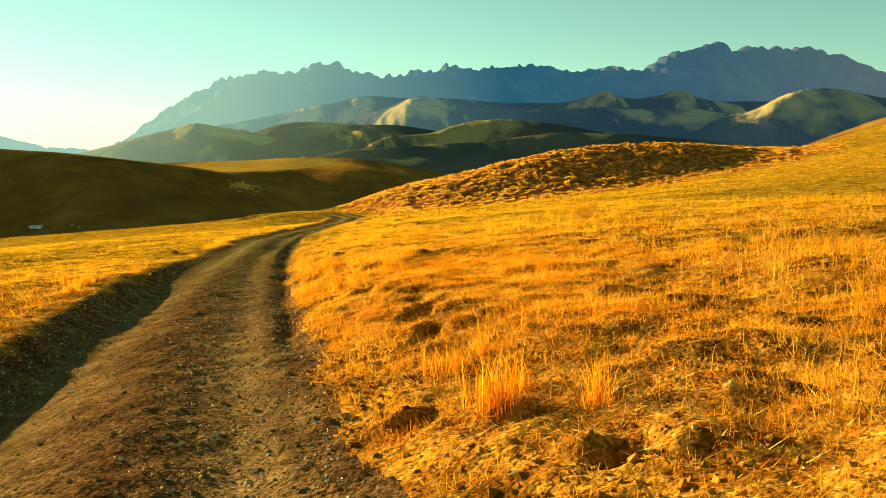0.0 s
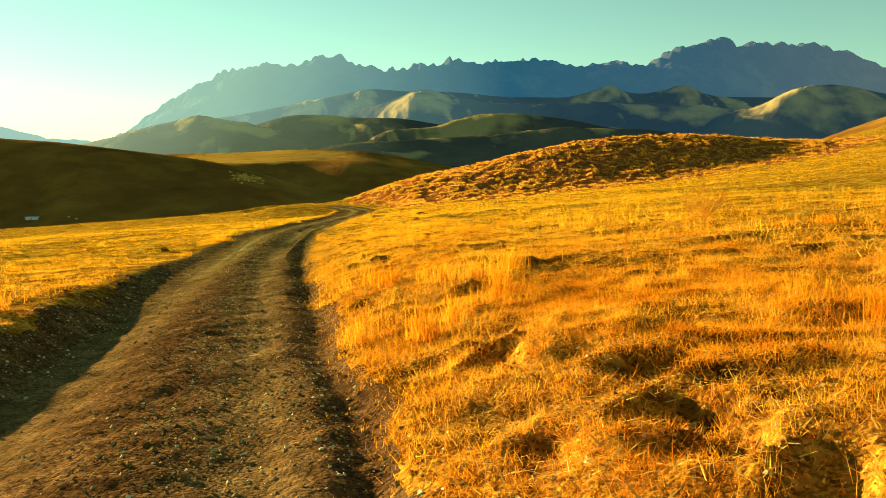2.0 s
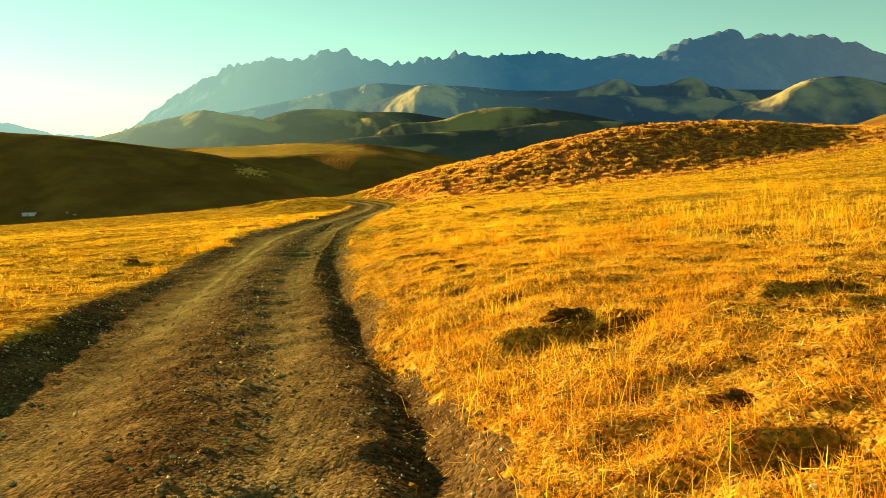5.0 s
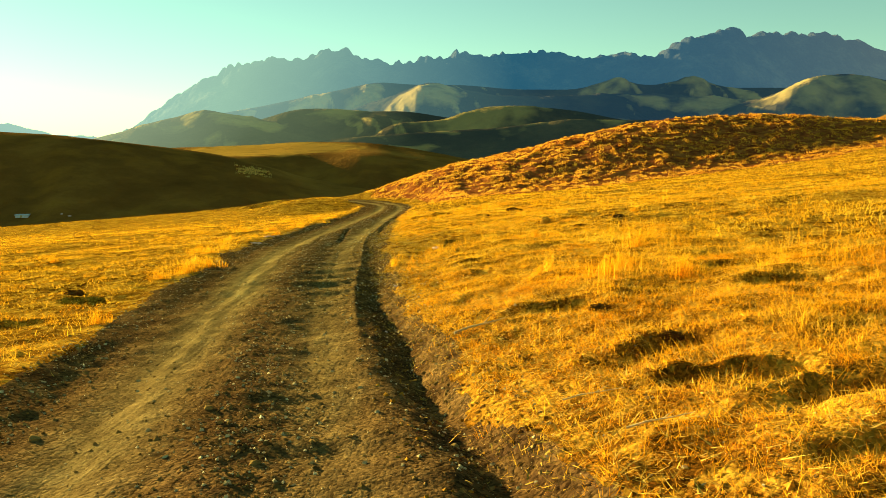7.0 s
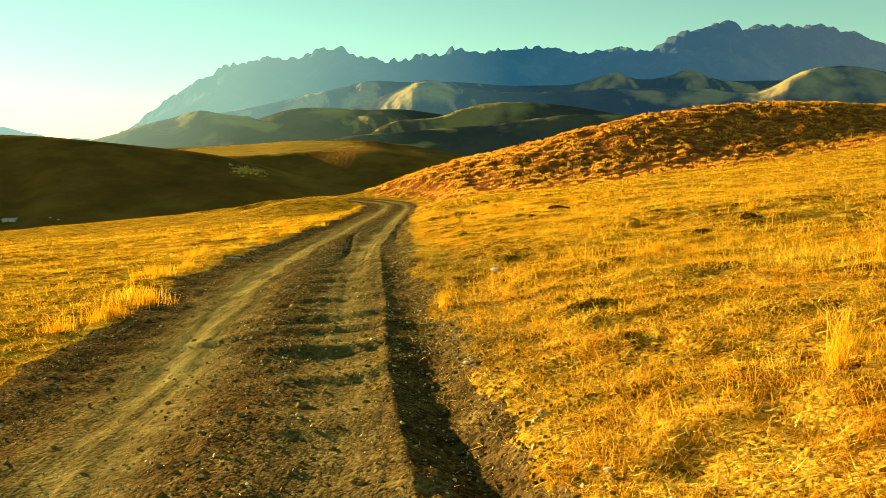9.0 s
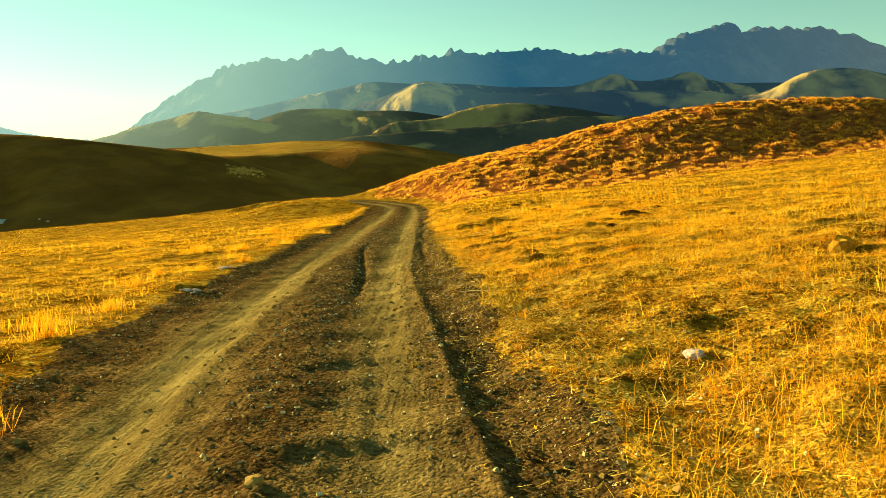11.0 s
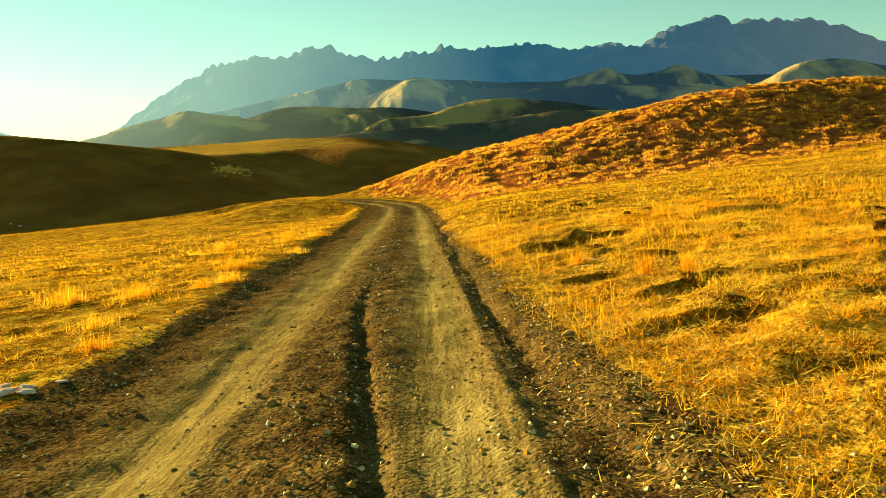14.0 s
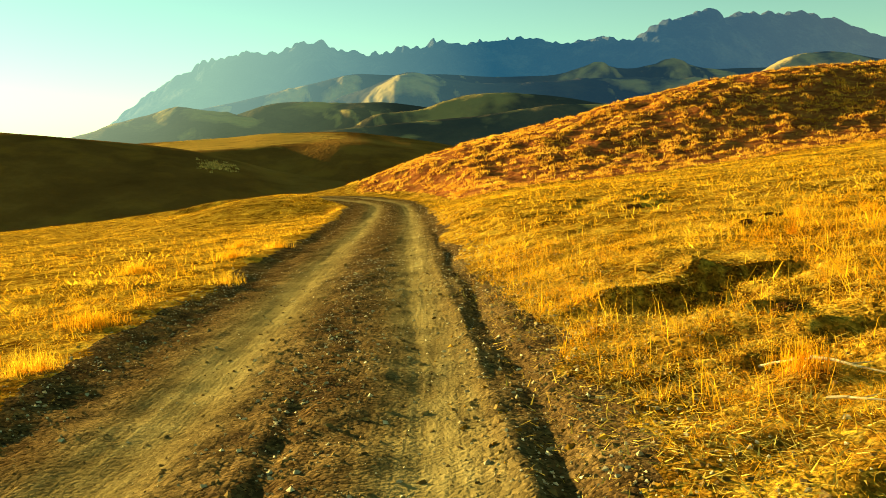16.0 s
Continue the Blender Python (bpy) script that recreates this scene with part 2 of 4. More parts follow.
def road_edges(y):
    left = np.interp(y, [0, 14, 22, 30, 50, 70, 92, 110, 130], [-2.35, -2.25, -2.25, -2.3, -2.3, -2.45, -2.75, -2.4, -2.4])
    right = np.interp(y, [0, 6, 12, 22, 28, 36, 46, 60, 80, 110], [1.1, 1.12, 1.22, 1.58, 1.68, 1.9, 1.9, 1.75, 1.8, 2.0])
    return left, right


def road_share(x, y):
    """1 on the track, 0 on the turf, ragged between."""
    u = road_u(x, y)
    left, right = road_edges(y)
    wob = (fbm(x, y, 1.6, 4, 2) - 0.5) * 1.4 + (vnoise(x, y, 0.28, 44) - 0.5) * 0.3
    return ((u > left + wob * 0.5) & (u < right + 0.6 * wob) & (y < 150)).astype(float)


def rut_lines(y):
    """Where the two wheel tracks run, across from the centre line."""
    return np.interp(y, [0, 14, 22, 34], [-1.35, -1.35, -1.1, -0.95]), np.interp(y, [0, 10, 17, 30, 42], [0.38, 0.38, 0.5, 0.62, 0.85])


# low steps washed across the track: from u, to u, y, skew
WASHBOARD = [(0.15, 0.9, 33.4, 0.05), (0.0, 0.95, 31.0, 0.1), (0.15, 1.1, 28.4, 0.0), (0.1, 1.0, 26.0, 0.15), (0.1, 0.8, 40.6, 0.0), (0.3, 0.95, 39.5, 0.1), (0.12, 1.12, 37.5, 0.15), (-0.95, 1.3, 35.35, 0.12), (0.1, 1.15, 36.15, 0.1), (-0.15, 1.15, 34.55, 0.0), (0.2, 0.66, 32.1, 0.05), (0.1, 1.0, 29.6, 0.2), (0.0, 0.9, 27.2, 0.1), (0.1, 0.9, 24.6, -0.1), (0.05, 1.1, 22.3, 0.4), (0.0, 1.2, 18.1, 0.9), (0.1, 0.8, 16.4, 0.2), (0.0, 0.7, 14.2, 0.1), (0.5, 1.3, 44.2, 0.2)]

# hollows and eroded edges in the turf: x, y, half-length, half-width, depth
PITS = [(1.67, 7.9, 0.40, 0.25, 0.24), (1.95, 6.6, 0.35, 0.2, 0.22), (2.25, 5.2, 0.35, 0.2, 0.22), (1.26, 3.5, 0.25, 0.2, 0.20), (-0.85, 7.95, 0.24, 0.4, 0.20), (-0.66, 6.85, 0.24, 0.4, 0.20), (-0.54, 6.05, 0.2, 0.32, 0.16), (0.66, 4.9, 0.3, 0.2, 0.15), (-0.63, 4.15, 0.2, 0.2, 0.14), (0.2, 2.9, 0.2, 0.15, 0.12),
        (-1.55, 20.6, 0.45, 0.35, 0.26), (-3.5, 20.4, 0.6, 0.4, 0.22), (-0.7, 19.0, 0.5, 0.3, 0.18), (-0.8, 15.8, 0.5, 0.28, 0.22), (-3.06, 17.6, 0.4, 0.25, 0.12), (-1.75, 14.1, 0.3, 0.3, 0.22), (-2.64, 14.2, 0.3, 0.2, 0.18), (-2.32, 13.6, 0.3, 0.2, 0.20),
        (-3.17, 15.15, 0.22, 0.18, 0.14), (-1.8, 11.5, 0.3, 0.22, 0.20), (-1.86, 11.1, 0.25, 0.25, 0.18), (0.1, 13.9, 0.35, 0.22, 0.20), (-1.68, 9.2, 0.18, 0.2, 0.12),
        (-4.45, 26.8, 0.35, 0.25, 0.22), (-4.4, 25.85, 0.5, 0.22, 0.22), (-3.95, 25.4, 0.4, 0.18, 0.18), (-4.26, 24.4, 0.3, 0.15, 0.16), (-4.41, 23.5, 0.22, 0.2, 0.16), (-5.43, 28.6, 0.3, 0.15, 0.12), (-3.45, 24.9, 0.3, 0.2, 0.16),
        (-2.7, 30.8, 0.5, 0.3, 0.22), (-2.55, 29.3, 0.5, 0.28, 0.22), (-3.1, 58.0, 1.0, 0.8, 0.25), (-4.9, 29.1, 0.4, 0.25, 0.15), (-12.3, 32.0, 0.5, 0.4, 0.20), (-12.4, 34.1, 0.5, 0.4, 0.15), (-3.16, 39.6, 0.35, 0.2, 0.14),
        (-5.72, 34.6, 0.22, 0.2, 0.09), (-5.6, 33.0, 0.2, 0.16, 0.09), (-7.4, 52.1, 0.4, 0.25, 0.16), (-6.3, 53.0, 0.4, 0.22, 0.20), (-7.0, 50.35, 0.4, 0.2, 0.24), (-7.02, 48.85, 0.5, 0.24, 0.28), (-6.62, 50.65, 0.3, 0.15, 0.2), (-4.0, 51.3, 0.6, 0.3, 0.18), (-6.6, 45.6, 0.4, 0.2, 0.18),
        (-7.22, 56.05, 0.72, 0.44, 0.46), (-6.4, 56.6, 0.6, 0.32, 0.34), (-6.72, 55.15, 0.3, 0.18, 0.22), (-7.22, 54.0, 0.32, 0.16, 0.12), (-6.5, 54.3, 0.35, 0.2, 0.18), (-4.73, 64.9, 0.5, 0.4, 0.25), (-5.85, 67.2, 0.4, 0.4, 0.22), (-4.0, 67.6, 0.7, 0.6, 0.25),
        (-5.2, 70.1, 0.6, 0.6, 0.20), (-4.81, 50.0, 0.4, 0.3, 0.20), (-6.55, 44.9, 0.5, 0.22, 0.20), (-7.83, 43.6, 0.18, 0.14, 0.09), (-12.36, 45.4, 0.25, 0.25, 0.16), (-0.96, 10.28, 0.3, 0.3, 0.16), (-1.0, 9.4, 0.28, 0.3, 0.18), (-1.05, 8.9, 0.25, 0.3, 0.16),
        (-0.76, 8.41, 0.25, 0.3, 0.12)]


def pit_shares(x, y):
    """Per hollow: how far a place lies inside it, and on the rim that faces the sun."""
    wx, wy = 0.25 * (vnoise(x, y, 0.4, 3) - 0.5), 0.2 * (vnoise(x, y, 0.5, 2) - 0.5)
    for px, py, rx, ry, dz in PITS:
        d = ((x - px - wx) / rx) ** 2 + ((y - py - wy) / ry) ** 2
        rim = ((x - px + 0.75 * rx - wx) / (0.6 * rx)) ** 2 + ((y - py - 0.85 * ry - wy) / (0.5 * ry)) ** 2
        yield dz, ramp(d, 1.1, 0.2), np.exp(-rim)


def bare(x, y):
    """1 inside the hollows, where no grass grows."""
    share = 0
    for dz, inside, rim in pit_shares(x, y):
        share = np.maximum(share, 0.9 * inside * (1 - rim))
    return share


def clump(x, y):
    """The turf's own lumps, 0 to 1: grass on top, soil between them."""
    return 0.6 * vnoise(x, y * 1.5, 0.46, 8) + 0.4 * vnoise(x, y * 1.4, 0.21, 19)


KNOLL_X = [-19, -15, -7.8, 1.5, 10.8, 20, 29, 38, 48, 57, 66]
KNOLL_Z = [0, 0.9, 3.05, 5.3, 7.1, 7.7, 7.3, 5.9, 3.2, 0.8, 0]


def knoll_share(x, y):
    """1 on the brown knoll, 0 on the golden field, with an uneven foot."""
    kx = np.interp(x, KNOLL_X, KNOLL_Z)
    y0 = np.interp(x, [0, 25, 50], [92, 96, 99])
    u = road_u(x, y)
    return ramp(kx * ramp(y, y0, y0 + 20) + (fbm(x, y, 4, 3, 81) - 0.5) * 0.8, 0.3, 0.9) * ramp(u, 3.0, 5.0)


def near_height(x, y):
    z = 0.2366 + 0.0835 * np.clip(x, -260, 260) - 0.0325 * np.clip(y, -260, 400)
    u = road_u(x, y)
    left, right = road_edges(y)
    on = ramp(y, 150, 128)
    # the track levels out half way; its left side lies higher than the slope
    z = z + 0.28 * ramp(y, 30, 42) * ramp(y, 112, 84) * (1 - 0.6 * ramp(u, 1.5, 4) * ramp(y, 66, 56)) * ramp(u, -60, -20)
    # the hillside that climbs to the right, and the knoll ahead
    z = z + 13 * np.exp(-((x - 112) / 38) ** 2 / 2 - ((y - 128) / 50) ** 2 / 2)
    z = z + 1.45 * ramp(y, 92, 126) * ramp(x, 6, -12) * ramp(x, -160, -80)
    kx = sum(np.interp(x + d, KNOLL_X, KNOLL_Z) for d in (-4, -2, 0, 2, 4)) / 5
    y0 = np.interp(x, [0, 25, 50], [92, 96, 99])
    ky = np.where(y < 126, ramp((y - y0) / (128 - y0), 0, 1) ** 1.15, ramp(y, 178, 126))
    z = z + kx * ky + ((fbm(x, y, 2.0, 2, 77) - 0.5) * 0.5 + (vnoise(x, y * 0.8, 0.62, 78) - 0.5) * 0.22) * ramp(kx * ky, 0.3, 1.5) * ramp(u, 2.5, 6)
    # gentle swells and tufted relief off the track
    off = 1 - on * ramp(u, left - 0.5, left + 0.2) * ramp(u, right + 0.7, right - 0.1)
    far = ramp(np.hypot(x, y - 25), 200, 60)
    z = z + off * ((fbm(x, y, 9, 2, 1) - 0.5) * 0.28 + (fbm(x, y, 1.7, 3, 5) - 0.5) * 0.15 * (0.3 + 0.7 * far) + ((clump(x, y) - 0.5) * np.interp(y, [14, 30], [0.14, 0.115]) + (fbm(x, y, 0.2, 2, 10) - 0.5) * 0.05) * far * (0.6 + 0.4 * ramp(u, 16, 8) * ramp(u, -1, 1)))
    # left bank, road bed, shoulder
    bank = np.interp(y, [0, 8, 20, 27, 120], [0.05, 0.06, 0.06, 0.02, 0.02]) * ramp(u, -16, -3.2) * ramp(u, left + 0.2, left - 0.7)
    deep = np.interp(y, [0, 8, 20, 30, 45], [0.30, 0.33, 0.36, 0.36, 0.33])
    step = np.minimum(deep, np.interp(y, [17, 26, 33, 42, 52], [0.36, 0.19, 0.08, 0.08, 0.13]))
    bed = -((deep - step) * ramp(u, -16, left - 0.3) + step * ramp(u, left - 0.15, left + 0.6)) * ramp(u, right + 2.2, right - 0.5)
    z = z + on * (bank + bed)
    # where the track swings left round a grassy hump it lies on a shelf of its own
    shelf = np.interp(y, [76, 84, 95, 105, 114, 120, 130], [-3.22, -3.42, -3.67, -3.82, -3.78, -4.1, -5.0])
    flat = ramp(y, 80, 94) * ramp(x, -36, -26) * ramp(u, left - 1.4, left - 0.1) * ramp(u, right + 5.5, right + 0.3)
    z = z + (shelf - z) * flat
    hump = np.clip(-3.25 + 0.02 * (x + 19) - z, 0, 2) * np.exp(-(np.abs(x + 20.5) / 6.5) ** 2.5 - (np.abs(y - 106.5) / 8) ** 2.5)
    z = z + hump * ramp(u, left + 0.1, left - 1.3)
    inside = on * ramp(u, left, left + 0.5) * ramp(u, right + 0.45, right - 0.1)
    sway = 0.12 * np.sin(y * 0.31) + 0.06 * np.sin(y * 0.83 + 1)
    rut_l, rut_r = rut_lines(y)
    ruts = -np.interp(y, [12, 18, 40, 46], [0.06, 0.04, 0.04, 0.06]) * (np.exp(-((u - rut_l + sway * 0.6) / 0.33) ** 2) + np.exp(-((u - rut_r + sway * 0.4) / 0.36) ** 2)) + 0.03 * np.exp(-((u - (rut_l + rut_r) / 2) / 0.35) ** 2)
    ruts = ruts + 0.022 * np.exp(-((u - np.interp(y, [33, 37, 44, 50], [-0.95, -0.74, -0.56, -0.5]) - 0.05 * np.sin(y * 1.7)) / 0.10) ** 2) * ramp(y, 24, 31) * ramp(y, 56, 46)
    groove = -0.06 * np.exp(-((u - np.interp(y, [44, 46.5, 49, 52, 56], [0.42, 0.37, 0.2, 0.0, -0.05])) / 0.085) ** 2) * ramp(y, 42, 45) * ramp(y, 57, 51)
    groove = groove + 0.024 * np.exp(-((u - np.interp(y, [30, 34, 37, 41, 46, 52, 62], [1.0, 1.1, 1.27, 1.28, 1.18, 1.24, 1.2])) / 0.045) ** 2) * ramp(y, 27, 32) * ramp(y, 66, 58)
    gully = np.interp(y, [6, 10, 14, 20, 26, 32, 36, 44, 50, 60], [0.95, 1.05, 1.17, 1.4, 1.46, 1.46, 1.58, 1.58, 1.45, 1.5]) + 0.05 * np.sin(y * 1.3)
    ditch = -np.interp(y, [8, 13, 18, 26, 32, 34.5, 37, 44, 50, 62], [0.10, 0.17, 0.21, 0.22, 0.21, 0.13, 0.09, 0.06, 0.075, 0.07]) * np.exp(-((u - gully) / np.interp(y, [10, 16, 24, 30, 35, 44, 50], [0.2, 0.27, 0.24, 0.21, 0.3, 0.28, 0.11])) ** 2) * ramp(y, 5, 9) * ramp(y, 80, 64) * (0.75 + 0.5 * (vnoise(x, y, 2.3, 4) - 0.4))
    ripple = 0
    for u0, u1, y0, skew in WASHBOARD:
        dy = y - y0 - skew * (u - u0) - 0.10 * (vnoise(x, y, 0.45, 6) - 0.5)
        ripple = ripple + np.interp(y, [30, 33.5, 34.2, 36.5, 37], [0.024, 0.026, 0.046, 0.046, 0.028]) * np.where(dy < 0, np.exp(-(dy / 0.06) ** 2), np.exp(-(dy / 0.25) ** 2)) * ramp(u, u0 - 0.3, u0 + 0.15) * ramp(u, u1 + 0.3, u1 - 0.1)
    for k in range(24):
        y0 = 22.6 + 0.62 * k + 0.25 * math.sin(k * 2.7)
        dy = y - y0 - (0.12 + 0.1 * math.sin(k * 1.9)) * u - 0.14 * (vnoise(x, y, 0.5, 66) - 0.5)
        ripple = ripple + (0.013 + 0.007 * math.sin(k * 4.1)) * np.where(dy < 0, np.exp(-(dy / 0.07) ** 2), np.exp(-(dy / 0.2) ** 2)) * ramp(u, -0.45 + 0.3 * math.sin(k * 3.3), 0.25) * ramp(u, 1.35, 1.0)
    tracks = np.exp(-((u - rut_r) / 0.42) ** 2) + np.exp(-((u - rut_l) / 0.45) ** 2)
    treads = (fbm(u, y * 0.03, 0.15, 3, 51) - 0.5) * 0.03 * tracks + (fbm(x, y, 0.14, 2, 53) - 0.5) * 0.035 * (1.2 - tracks)
    lumps = (fbm(x, y, 0.5, 3, 9) - 0.5) * 0.05 + (fbm(x, y, 2.5, 2, 12) - 0.5) * 0.08
    z = z + inside * (ruts + groove + ditch + ripple + treads + lumps)
    for dz, deep, rim in pit_shares(x, y):
        z = z - 0.95 * dz * deep * (1 - 0.6 * rim) + 0.3 * dz * rim
    # the field breaks off into the valley
    edge = np.interp(x, [-200, -60, -26, -12, 0, 30, 300], [135, 127, 126, 128, 150, 165, 230])
    z = z - 0.22 * np.clip(y - edge, 0, None) * ramp(y - edge, 0, 30)
    return z


# ridges seen over the field: distance, front and back width, roughness, (bearing tangent, rise tangent) of the crest
RIDGES = [
    (290, 105, 120, 1.0, [(-1.2, 0.060), (-0.75, 0.046), (-0.581, 0.0385), (-0.506, 0.034), (-0.43, 0.026), (-0.356, 0.018), (-0.297, 0.009), (-0.246, -0.004), (-0.2, -0.018), (-0.12, -0.03), (0.0, -0.04)]),
    (390, 140, 170, 1.2, [(-0.6, 0.0), (-0.47, 0.015), (-0.356, 0.0205), (-0.283, 0.0225), (-0.194, 0.028), (-0.12, 0.0270), (-0.062, 0.019), (-0.003, 0.008), (0.056, -0.003), (0.15, -0.02)]),
    (440, 210, 200, 1.5, [(0.36, 0.0), (0.42, 0.022), (0.475, 0.043), (0.527, 0.062), (0.577, 0.079), (0.7, 0.11), (1.0, 0.13)]),
]
FOOTHILLS = [
    (1400, 150, 300, 3.0, [(-0.25, 0.018), (-0.16, 0.034), (-0.06, 0.042), (0.05, 0.048), (0.15, 0.060), (0.25, 0.058), (0.35, 0.048), (0.45, 0.040), (0.6, 0.035)]),
    (1750, 420, 300, 4.0, [(-0.6, 0.02), (-0.484, 0.030), (-0.40, 0.053), (-0.323, 0.072), (-0.26, 0.062), (-0.194, 0.044), (-0.12, 0.03)]),
    (1850, 400, 260, 5.0, [(-0.36, 0.022), (-0.298, 0.046), (-0.246, 0.061), (-0.205, 0.073), (-0.165, 0.074), (-0.12, 0.068), (-0.06, 0.07), (-0.01, 0.062), (0.08, 0.05)]),
    (1600, 230, 260, 5.0, [(-0.08, 0.055), (-0.02, 0.058), (0.012, 0.067), (0.05, 0.074), (0.115, 0.075), (0.16, 0.070), (0.22, 0.058), (0.35, 0.05)]),
    (2150, 420, 400, 8.0, [(-0.15, 0.066), (-0.09, 0.086), (-0.032, 0.108), (0.004, 0.1), (0.05, 0.09), (0.12, 0.088), (0.2, 0.092), (0.27, 0.092), (0.34, 0.085), (0.42, 0.08)]),
    (2050, 500, 400, 8.0, [(0.34, 0.066), (0.378, 0.082), (0.41, 0.088), (0.468, 0.115), (0.512, 0.117), (0.577, 0.104), (0.7, 0.09)]),
    (2650, 450, 400, 14.0, [(-0.32, 0.065), (-0.26, 0.075), (-0.194, 0.088), (-0.135, 0.100), (-0.1, 0.108), (-0.047, 0.104), (0.012, 0.104), (0.08, 0.098), (0.16, 0.098), (0.21, 0.112), (0.25, 0.102), (0.31, 0.113), (0.35, 0.1), (0.45, 0.1), (0.6, 0.1)]),
]
MOUNTAIN = (3500, 1000, 600, 40.0, [(-1.0, 0.02), (-0.75, 0.045), (-0.581, 0.052), (-0.54, 0.042), (-0.475, 0.034), (-0.44, 0.036), (-0.412, 0.048), (-0.356, 0.0885), (-0.29, 0.127), (-0.235, 0.136), (-0.194, 0.131), (-0.172, 0.142), (-0.15, 0.147), (-0.133, 0.147),
            (-0.117, 0.134), (-0.02, 0.134), (0.012, 0.145), (0.071, 0.137), (0.141, 0.145), (0.166, 0.139), (0.218, 0.146), (0.262, 0.138), (0.292, 0.156), (0.354, 0.172),
            (0.387, 0.164), (0.461, 0.168), (0.494, 0.164), (0.577, 0.136), (0.75, 0.10), (1.1, 0.06)])


def ridge_height(x, y, spec):
    """A ridge whose crest runs at one depth; spurs and gullies run down from it."""
    dist, front, back, rough, crest = spec
    s = x / np.maximum(y, 1.0) / 0.984
    if dist > 1000:
        crest = [(crest[0][0] - 0.13, -0.03), *crest, (crest[-1][0] + 0.13, -0.03)]
    e = sum(np.interp(s + d, [c[0] for c in crest], [c[1] for c in crest]) for d in (-0.012, 0, 0.012)) / 3 if rough < 30 else np.interp(s, [c[0] for c in crest], [c[1] for c in crest])
    wave = (fbm(s * dist, y * 0.35, dist * 0.12, 3, rough) - 0.5)
    shift = wave * front * (0.25 if dist < 500 else 0.6)
    d = y + shift - dist
    top = 1.3 + 0.984 * e * (dist - shift)
    rise = ramp(d, -front, 0)
    if dist == 390:
        # a gently tilted top with a clear brow
        rise = np.where(d > -60, 1 + np.minimum(d, 0) * 0.004, 0.76 * ramp(d, -150, -60))
    fall = np.where(d < 0, rise, ramp(d, back, 0))
    body = fall * (1 - (0.0 if dist < 500 else 0.10) * np.abs(np.sin(s * dist / (front * 0.35) + 3 * wave)) * (1 - fall))
    return top, body


def far_height(x, y):
    r = np.hypot(x, y)
    base = -15 + 0.018 * np.clip(y - 250, 0, 3500) + (fbm(x, y, 120, 3, 3) - 0.5) * 5
    z = base
    front = ramp(y, 100, 160)
    for spec in RIDGES:
        top, body = ridge_height(x, y, spec)
        grain = (fbm(x, y, spec[0] * 0.06, 2, spec[3]) - 0.5) * spec[3] * 0.8
        z = np.maximum(z, base + (np.maximum(top, base - 5) + grain * 0.4 - base) * body * front + grain * (1 - body) * 0.3)
    return z


def height(x, y):
    a, b = near_height(x, y), far_height(x, y)
    k = 1.2
    m = np.maximum(a, b) + k * np.exp(-np.abs(a - b) / k) * 0.25
    return np.where(y < 118, a, a + (m - a) * ramp(y, 118, 128))


def from_arrays(name, verts, faces, mat, smooth=True):
    """A mesh from numpy arrays of places and of triangles or quads."""
    me = bpy.data.meshes.new(name)
    verts, faces = np.asarray(verts, np.float32), np.asarray(faces, np.int32)
    n = faces.shape[1]
    me.vertices.add(len(verts))
    me.vertices.foreach_set("co", verts.ravel())
    me.loops.add(faces.size)
    me.loops.foreach_set("vertex_index", faces.ravel())
    me.polygons.add(len(faces))
    me.polygons.foreach_set("loop_start", np.arange(0, faces.size, n, dtype=np.int32))
    me.polygons.foreach_set("loop_total", np.full(len(faces), n, dtype=np.int32))
    me.polygons.foreach_set("use_smooth", np.full(len(faces), smooth))
    me.update(calc_edges=True)
    me.materials.append(mat)
    return me


def grid_faces(nx, ny):
    i, j = np.meshgrid(np.arange(nx - 1), np.arange(ny - 1), indexing="ij")
    a = (i * ny + j).ravel()
    return np.stack([a, a + ny, a + ny + 1, a + 1], 1)


def steps(stops):
    """Grid lines from (start, spacing) stops; the spacing glides from one stop to the next."""
    lines, at = [stops[0][0]], stops[0][0]
    while at < stops[-1][0]:
        at += np.interp(at, [s[0] for s in stops], [s[1] for s in stops])
        lines.append(at)
    lines[-1] = stops[-1][0]
    return np.array(lines)


def compact(verts, faces):
    used, idx = np.unique(faces.ravel(), return_inverse=True)
    return verts[used], idx.reshape(faces.shape)


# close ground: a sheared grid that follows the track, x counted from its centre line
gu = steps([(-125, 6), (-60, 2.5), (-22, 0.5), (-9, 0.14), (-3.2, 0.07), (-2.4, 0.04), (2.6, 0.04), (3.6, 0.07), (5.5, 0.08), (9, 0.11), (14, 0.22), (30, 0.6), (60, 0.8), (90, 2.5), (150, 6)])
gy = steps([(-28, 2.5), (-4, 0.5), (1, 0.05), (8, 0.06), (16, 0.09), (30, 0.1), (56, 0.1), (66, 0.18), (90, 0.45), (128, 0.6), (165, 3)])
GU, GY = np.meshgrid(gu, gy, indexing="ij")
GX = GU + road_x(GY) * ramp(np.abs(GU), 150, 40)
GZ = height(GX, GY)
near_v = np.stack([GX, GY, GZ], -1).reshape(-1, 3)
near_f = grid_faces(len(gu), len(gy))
mid = near_v[near_f].mean(1)
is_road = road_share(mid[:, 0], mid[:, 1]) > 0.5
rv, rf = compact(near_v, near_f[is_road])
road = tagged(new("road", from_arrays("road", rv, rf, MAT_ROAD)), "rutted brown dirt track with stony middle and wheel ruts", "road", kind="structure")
ru = road_u(rv[:, 0], rv[:, 1])
rut_l, rut_r = rut_lines(rv[:, 1])
